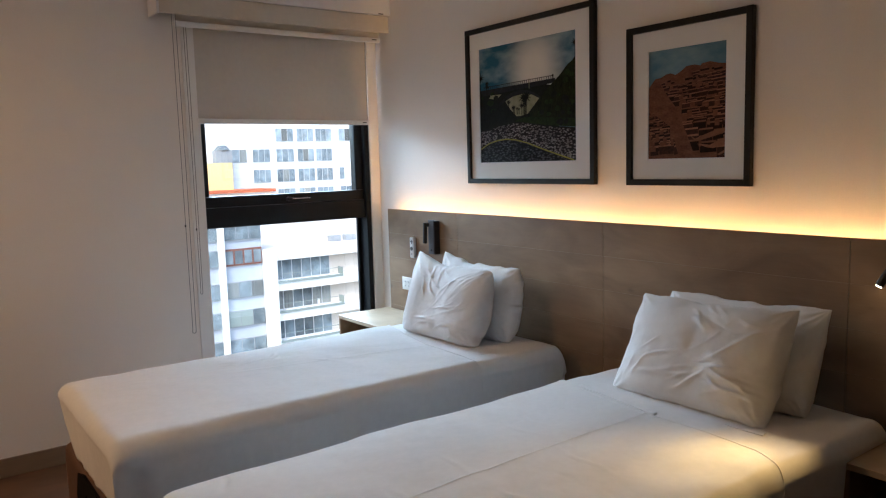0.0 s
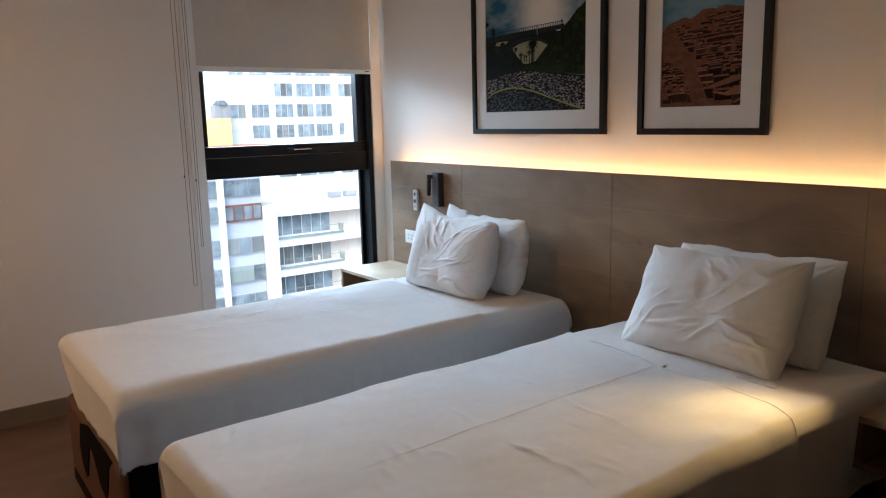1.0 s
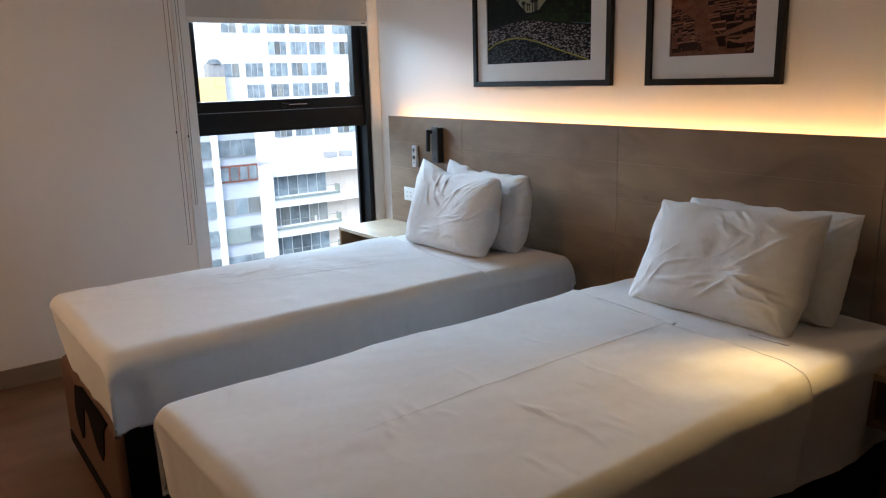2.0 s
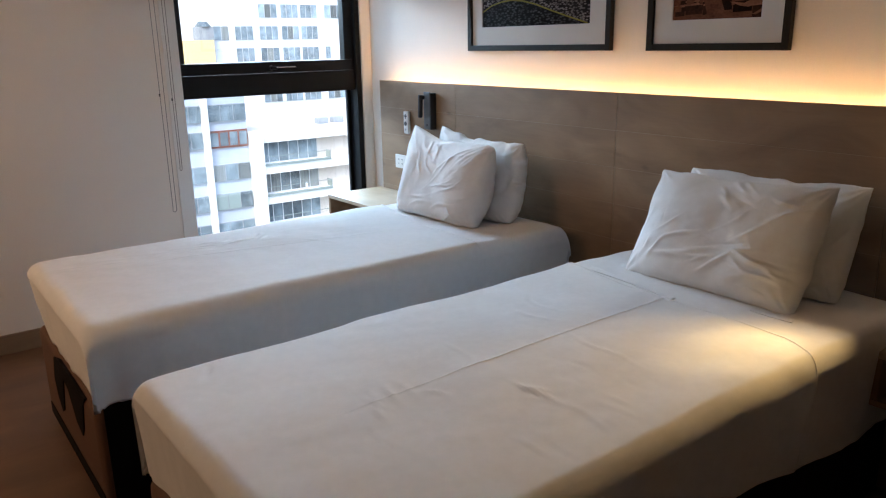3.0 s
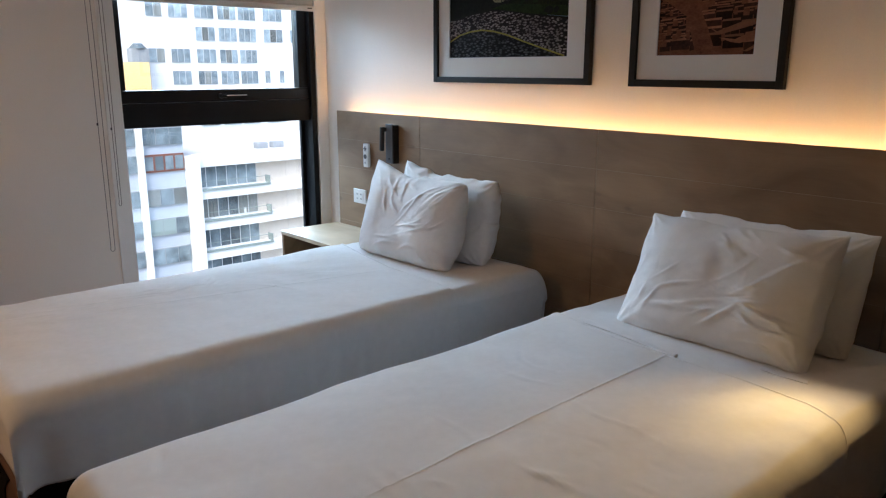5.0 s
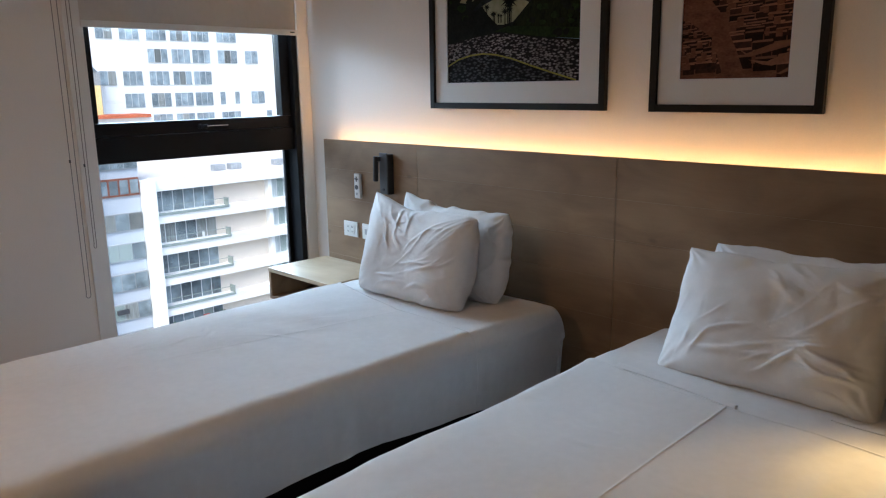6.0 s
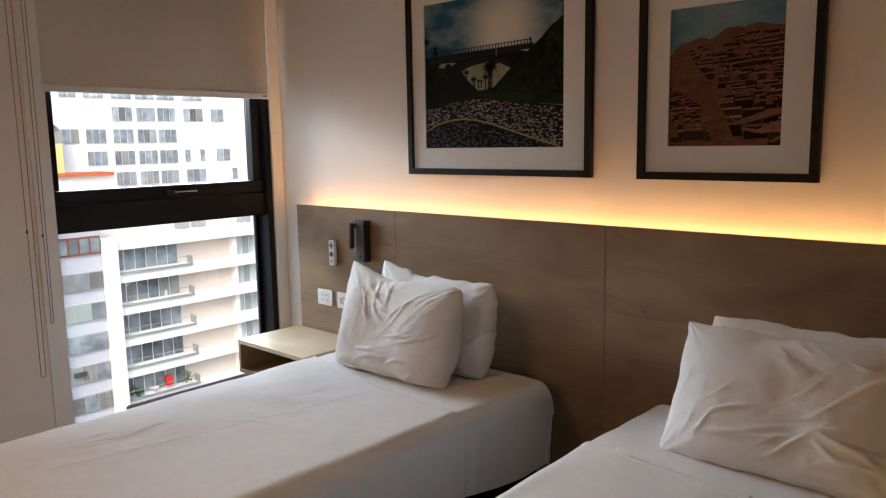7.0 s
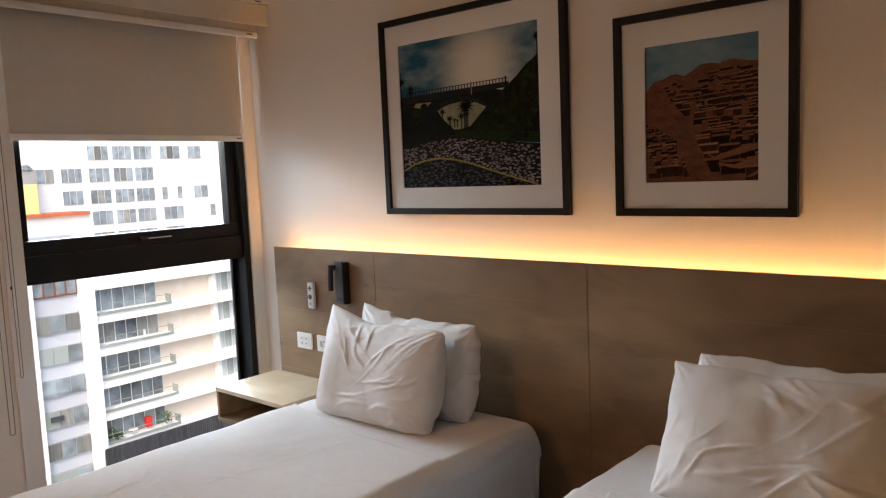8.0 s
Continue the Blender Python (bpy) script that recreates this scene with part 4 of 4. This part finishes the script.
tops, faces_, dark = bmesh.new(), bmesh.new(), bmesh.new()


def quad(bm, us, x):
    bm.faces.new([bm.verts.new((x, *at(u, v))) for u, v in us])


def steps(ua, ub, va, vb, rows, su, slope):
    """Rows of printed blocks: a pale tread over a dark riser each, larger towards the foot."""
    for r_ in range(rows):
        f = r_ / rows
        v = vb + (va - vb) * f ** 0.85
        h = (0.034 + 0.06 * f) * su
        u = ua + rnd.uniform(0, 0.03) + slope * (1 - f)
        while u < ub:
            w = rnd.uniform(0.06, 0.2) * (0.6 + 0.9 * f)
            e = min(u + w, ub, 0.995)
            dv = rnd.uniform(-0.013, 0.013)
            if e - u > 0.015 and v - h + dv > 0.005 and rnd.random() < 0.93:
                quad(dark, [(u, v - h + dv), (e, v - h + dv + 0.006), (e, v + dv + 0.006), (u, v + dv)], PP - 0.0006 - 0.00002 * r_)
                quad(tops, [(u, v + dv), (e, v + dv + 0.006), (e, v + dv + 0.006 + h * 0.24), (u + 0.006, v + dv + h * 0.2)], PP - 0.0007 - 0.00002 * r_)
                if rnd.random() < 0.3:
                    quad(faces_, [(u, v - h + dv), (u + (e - u) * 0.4, v - h + dv), (u + (e - u) * 0.4, v + dv), (u, v + dv)], PP - 0.0008 - 0.00002 * r_)
            u = e + rnd.uniform(0.0, 0.012)


steps(0.5, 1.0, 0.03, 0.66, 10, 1.0, -0.12)
steps(0.0, 0.4, 0.03, 0.4, 8, 0.9, -0.2)
steps(0.2, 0.52, 0.5, 0.7, 7, 0.5, -0.06)
steps(0.46, 1.0, 0.3, 0.72, 10, 0.55, -0.1)
steps(0.0, 0.3, 0.1, 0.42, 9, 0.5, -0.1)
steps(0.62, 1.0, 0.66, 0.77, 4, 0.5, -0.05)
tagged(part("tread_print", tops, P_CLAYL, pic), kind="stuff")
tagged(part("riser_print", dark, P_CLAYD, pic), kind="stuff")
tagged(part("block_print", faces_, P_CLAY, pic), kind="stuff")
flat("platform_print", [at(0.53, 0.22), at(0.62, 0.18), at(0.82, 0.235), at(1, 0.26), at(1, 0.225), at(0.86, 0.195), at(0.64, 0.155)], P_CLAYL, pic, PP - 0.0012)
flat("platform_print", [at(0.64, 0.135), at(0.8, 0.12), at(1, 0.19), at(1, 0.12), at(0.84, 0.09), at(0.76, 0.1)], P_CLAYL, pic, PP - 0.0012)
flat("platform_print", [at(0.82, 0.05), at(0.9, 0.04), at(1, 0.085), at(1, 0.06), at(0.92, 0.03)], P_CLAYL, pic, PP - 0.0012)
flat("ramp_print", [at(0.03, 0.62), at(0.18, 0.66), at(0.36, 0.48), at(0.52, 0.22), at(0.62, 0.02), at(0.42, 0.02), at(0.3, 0.3), at(0.08, 0.42)], P_CLAY, pic, PP - 0.0012)


# ---------------------------------------------------------------- ceiling lamp of the entry side
lamp = thing("ceiling_lamp", "round white ceiling lamp giving warm light", "lamp")
part("housing", rod((-1.2, 3.25, ZC - 0.03), (-1.2, 3.25, ZC - 0.001), 0.13, n=32), M_TRIM, lamp)
part("diffuser", rod((-1.2, 3.25, ZC - 0.036), (-1.2, 3.25, ZC - 0.0305), 0.115, n=32), M_LAMPGL, lamp, "glowing warm diffuser")

# ---------------------------------------------------------------- outside
M_FACADE = mat("white_render", (0.82, 0.81, 0.79), 0.85, vary=0.04, scale=0.4, fine=6, bump=0.0)
M_BEIGE = mat("beige_render", (0.68, 0.6, 0.52), 0.85, vary=0.06, scale=0.5, fine=5, bump=0.0)
M_BAND = mat("pale_grey_panels", (0.44, 0.475, 0.53), 0.7, vary=0.04, scale=0.5, fine=5, bump=0.0)
# sky reflection is put into the pane colours, paler on the far block
M_WPANE = mat("sky_toned_window_glass", (0.2, 0.245, 0.27), 0.12, vary=0.35, scale=0.7, fine=2.0, bump=0.0, per=0.35)
M_FARPANE = mat("far_sky_toned_glass", (0.28, 0.34, 0.38), 0.15, vary=0.3, scale=0.7, fine=2.0, bump=0.0, per=0.3)
M_CURT = mat("curtained_glass", (0.2, 0.21, 0.2), 0.5, vary=0.25, scale=1.5, fine=5, stretch=(6, 1, 0.3), bump=0.0, per=0.4)
M_PALE = mat("pale_curtain", (0.46, 0.5, 0.5), 0.6, vary=0.2, scale=1.5, fine=5, stretch=(6, 1, 0.3), bump=0.0, per=0.2)
M_GREYGL = mat("green_tinted_glass", (0.27, 0.32, 0.3), 0.15, vary=0.05, bump=0.0)
M_MULL = mat("white_mullion", (0.7, 0.7, 0.7), 0.5, vary=0.02, bump=0.0)
M_RED = mat("red_brown_wood", (0.2, 0.06, 0.03), 0.6, vary=0.2, scale=1, fine=6, bump=0.0)
M_YELLOW = mat("yellow_render", (0.78, 0.6, 0.27), 0.8, vary=0.05, scale=0.6, fine=5, bump=0.0)
M_TILE = mat("red_roof", (0.5, 0.12, 0.05), 0.8, vary=0.15, scale=1, fine=6, bump=0.0)
M_DKFENCE = mat("dark_slats", (0.045, 0.048, 0.055), 0.6, vary=0.2, scale=1, fine=5, bump=0.0, per=0.3)
M_LEAF = mat("leaves", (0.05, 0.12, 0.03), 0.6, vary=0.4, scale=3, fine=9, bump=0.0)
M_GROUND = mat("street_ground", (0.13, 0.13, 0.13), 0.9, vary=0.2, scale=0.05, fine=1, bump=0.0)
M_GREYB = mat("grey_concrete", (0.32, 0.33, 0.34), 0.85, vary=0.1, scale=0.4, fine=4, bump=0.0)
M_REDCH = mat("red_plastic", (0.65, 0.03, 0.02), 0.4, vary=0.05, bump=0.0)

g = bmesh.new()
bmesh.ops.create_grid(g, x_segments=8, y_segments=8, size=900, matrix=Matrix.Translation((0, 0, -38)))
setting("ground", g, M_GROUND, "grey city ground far below the window", "ground")


def window(parent, x0, x1, z0, z1, y, panes, material, frame_mat=None, bar=0.05):
    """A glazed opening of upright panes with mullions standing proud."""
    fm = frame_mat or M_MULL
    w = part("window", box(x0, x1, y - 0.02, y + 0.1, z0, z1), fm, parent)
    step = (x1 - x0) / panes
    for i in range(panes):
        pm = material if not isinstance(material, list) else material[i % len(material)]
        part("pane", box(x0 + i * step + bar / 2, x0 + (i + 1) * step - bar / 2, y - 0.045, y - 0.021, z0 + bar, z1 - bar), pm, w)
    return w


def building(name, label, k):
    """A root that sets a building k times as far off as its numbers, and as much larger."""
    ob = thing(name, label, "building")
    ob.matrix_world = Matrix.Translation(Vector((0.12, 0.53, 1.52)) * (1 - k)) @ Matrix.Scale(k, 4)
    return ob


# near apartment house: rows of balconies between white slabs
near = building("apartment_building", "white apartment building with glazed balconies and beige wall panels", 1.1)
part("wall", box(19.2, 60, 46.4, 60, -34, -3.95), M_BEIGE, near, "beige wall")
part("pillar", box(19.22, 19.82, 45.3, 46.4, -34, -3.9), M_FACADE, near, "white pillar")
part("pillar", box(28.02, 28.3, 45.9, 46.4, -34, -3.9), M_FACADE, near, "white pillar")
part("parapet", box(19.82, 60, 45.6, 46.6, -4.62, -3.86), M_FACADE, near, "white parapet")
tops_z = [-4.66 - 2.0 * i for i in range(8)]
for i, zt in enumerate(tops_z):
    zb = zt - 1.38
    part("slab", box(19.82, 60, 45.6, 46.4, zb - 0.62, zb), M_FACADE, near, "white floor slab edge")
    mm = [M_WPANE, [M_CURT, M_CURT, M_WPANE, M_WPANE, M_CURT, M_CURT], M_WPANE, M_WPANE, [M_WPANE, M_WPANE, M_WPANE, M_WPANE, M_GREYGL]][i % 5]
    window(near, 19.84, 24.1, zb, zt, 46.3, 6, mm, None, 0.06)
    rail = part("balcony_rail", box(19.84, 24.75, 45.52, 45.55, zb - 0.1, zb + 0.06), M_GREYGL, near)
    part("rail_bar", box(19.84, 24.75, 45.5, 45.56, zb + 0.5, zb + 0.53), M_GREYGL, rail)
    part("rail_end", box(24.71, 24.75, 45.56, 46.2, zb, zb + 0.5), M_GREYGL, rail, "green glass end of the railing")
    window(near, 28.35, 30.6, zb, zt, 46.3, 4, [M_PALE, M_GREYGL, M_PALE], None, 0.06)
    part("panel_joint", box(24.2, 28.0, 46.37, 46.395, zt - 0.08, zt - 0.04), M_GREYB, near)
zb = tops_z[4] - 1.38
for cx, cz, r_ in ((20.3, zb + 0.5, 0.42), (23.85, zb + 0.55, 0.45), (20.7, zb + 0.3, 0.3)):
    bm = bmesh.new()
    rr_ = random.Random(int(cx * 10))
    for i in range(60):
        a, e, q = rr_.uniform(0, 6.28), rr_.uniform(-1.2, 1.5), rr_.uniform(0.2, 1.0) * r_
        c = Vector((cx + q * math.cos(a) * math.cos(e), 45.75 + 0.2 * math.sin(a), cz + q * math.sin(e)))
        d = Vector((rr_.uniform(-1, 1), rr_.uniform(-1, 1), rr_.uniform(-1, 1))).normalized() * 0.12
        s = d.orthogonal().normalized() * 0.05
        bm.faces.new([bm.verts.new(c + v) for v in (-d, s, d, -s)])
    tagged(part("balcony_plant", bm, M_LEAF, near), "leafy green potted plant")
part("red_chair", box(22.55, 22.95, 45.8, 46.1, zb + 0.2, zb + 0.85, 0.03), M_REDCH, near, "red chair on the balcony")
bm = rod((21.7, 45.9, zb + 0.3), (21.7, 45.9, zb + 0.34), 0.3)
rod_bm(bm, (21.7, 45.9, zb), (21.7, 45.9, zb + 0.3), 0.04)
part("balcony_table", bm, M_MULL, near)
part("curtain", box(22.9, 23.05, 45.9, 46.0, tops_z[1] - 1.3, tops_z[1] - 0.9, 0.03), M_MULL, near)
for x0 in (24.6, 25.8, 29.3):
    part("roof_unit", box(x0, x0 + 0.8, 46.8, 47.4, -3.85, -3.45, 0.03), M_GREYB, near, "grey rooftop unit")
n_sl = 60
for i in range(n_sl):
    x = 19.5 + i * 0.15
    part("fence_slat", box(x, x + 0.11, 44.9, 44.96, -16.2, -14.1), M_DKFENCE, near)
part("fence_back", box(19.45, 28.6, 44.97, 45.05, -16.2, -14.2), M_DKFENCE, near)

# its neighbour, ribbon windows between pale bands
side = building("ribbon_window_building", "pale grey apartment building with rows of ribbon windows", 1.1)
part("wall", box(9, 19.2, 46.3, 58, -34, -1.2), M_BAND, side, "pale grey banded wall")
part("pillar", box(16.28, 16.62, 45.9, 46.3, -34, -1.2), M_FACADE, side, "white pillar")
for i in range(9):
    zt = -2.05 - 1.87 * i + (0.25 if i == 1 else 0)
    zb = zt - 1.08
    red = i == 1
    window(side, 16.66, 19.16, zb, zt, 46.2, 4 if red else 3, M_WPANE if red else [[M_WPANE], [M_GREYGL, M_CURT, M_WPANE], [M_CURT, M_WPANE, M_CURT], [M_GREYGL, M_GREYGL, M_WPANE]][i % 4], M_RED if red else M_GREYB, 0.12 if red else 0.05)
    window(side, 14.0, 16.25, zb, zt, 46.2, 3, M_WPANE, M_GREYB, 0.05)
part("ac_unit", box(17.0, 17.7, 46.0, 46.15, -12.0, -11.72), M_DKFENCE, side)

# long white block further back
far = building("white_tower_block", "long white apartment block with rows of three-pane windows", 1.25)
part("wall", box(20, 60, 64.2, 78, -28, 14), M_FACADE, far, "white rendered wall")
grid = {4.95: (2, 3, 4, 5, 6), 3.1: (0, 1, 2, 3, 4), 1.28: (1, 2, 3, 4), -0.5: (1, 2, 3, 4, 5), 6.8: (0, 1, 2, 3, 4, 5), 8.65: (1, 2, 3, 4, 6), -2.3: (0, 1, 2, 3, 4, 5)}
colx = [(24.4, 25.75), (26.3, 27.95), (28.55, 30.3), (30.65, 32.35), (32.55, 34.25), (35.0, 36.95), (37.75, 39.1)]
for zt, cs in grid.items():
    for c in cs:
        a, b = colx[c]
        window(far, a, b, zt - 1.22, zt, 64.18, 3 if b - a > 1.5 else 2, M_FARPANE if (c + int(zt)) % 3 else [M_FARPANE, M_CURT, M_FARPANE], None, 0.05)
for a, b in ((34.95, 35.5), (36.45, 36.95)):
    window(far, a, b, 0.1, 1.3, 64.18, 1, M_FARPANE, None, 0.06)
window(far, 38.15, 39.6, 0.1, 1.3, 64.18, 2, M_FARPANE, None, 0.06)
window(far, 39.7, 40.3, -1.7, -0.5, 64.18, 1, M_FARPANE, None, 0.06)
window(far, 27.4, 28.0, -1.7, -0.5, 64.18, 1, M_FARPANE, None, 0.06)

# low houses between
low = building("yellow_rooftop_house", "yellow rooftop house with a red tiled edge", 1.2)
part("wall", box(20.5, 22.8, 60, 63, -28, 1.9), M_YELLOW, low, "bright yellow wall")
part("roof_edge", box(20.2, 25.9, 58.6, 61.5, -0.55, -0.3), M_TILE, low, "red tiled roof edge")
part("lower_wall", box(20.4, 26.2, 59, 63, -28, -0.56), M_FACADE, low, "white wall")
tow = building("grey_glass_tower", "distant grey glass tower", 1.25)
part("wall", box(22.6, 24.0, 63.0, 64, -10, 3.0), M_GREYB, tow)
part("dome", rod((23.3, 63.5, 3.0), (23.3, 63.5, 3.4), 0.7, 0.35, 16), M_WPANE, tow)
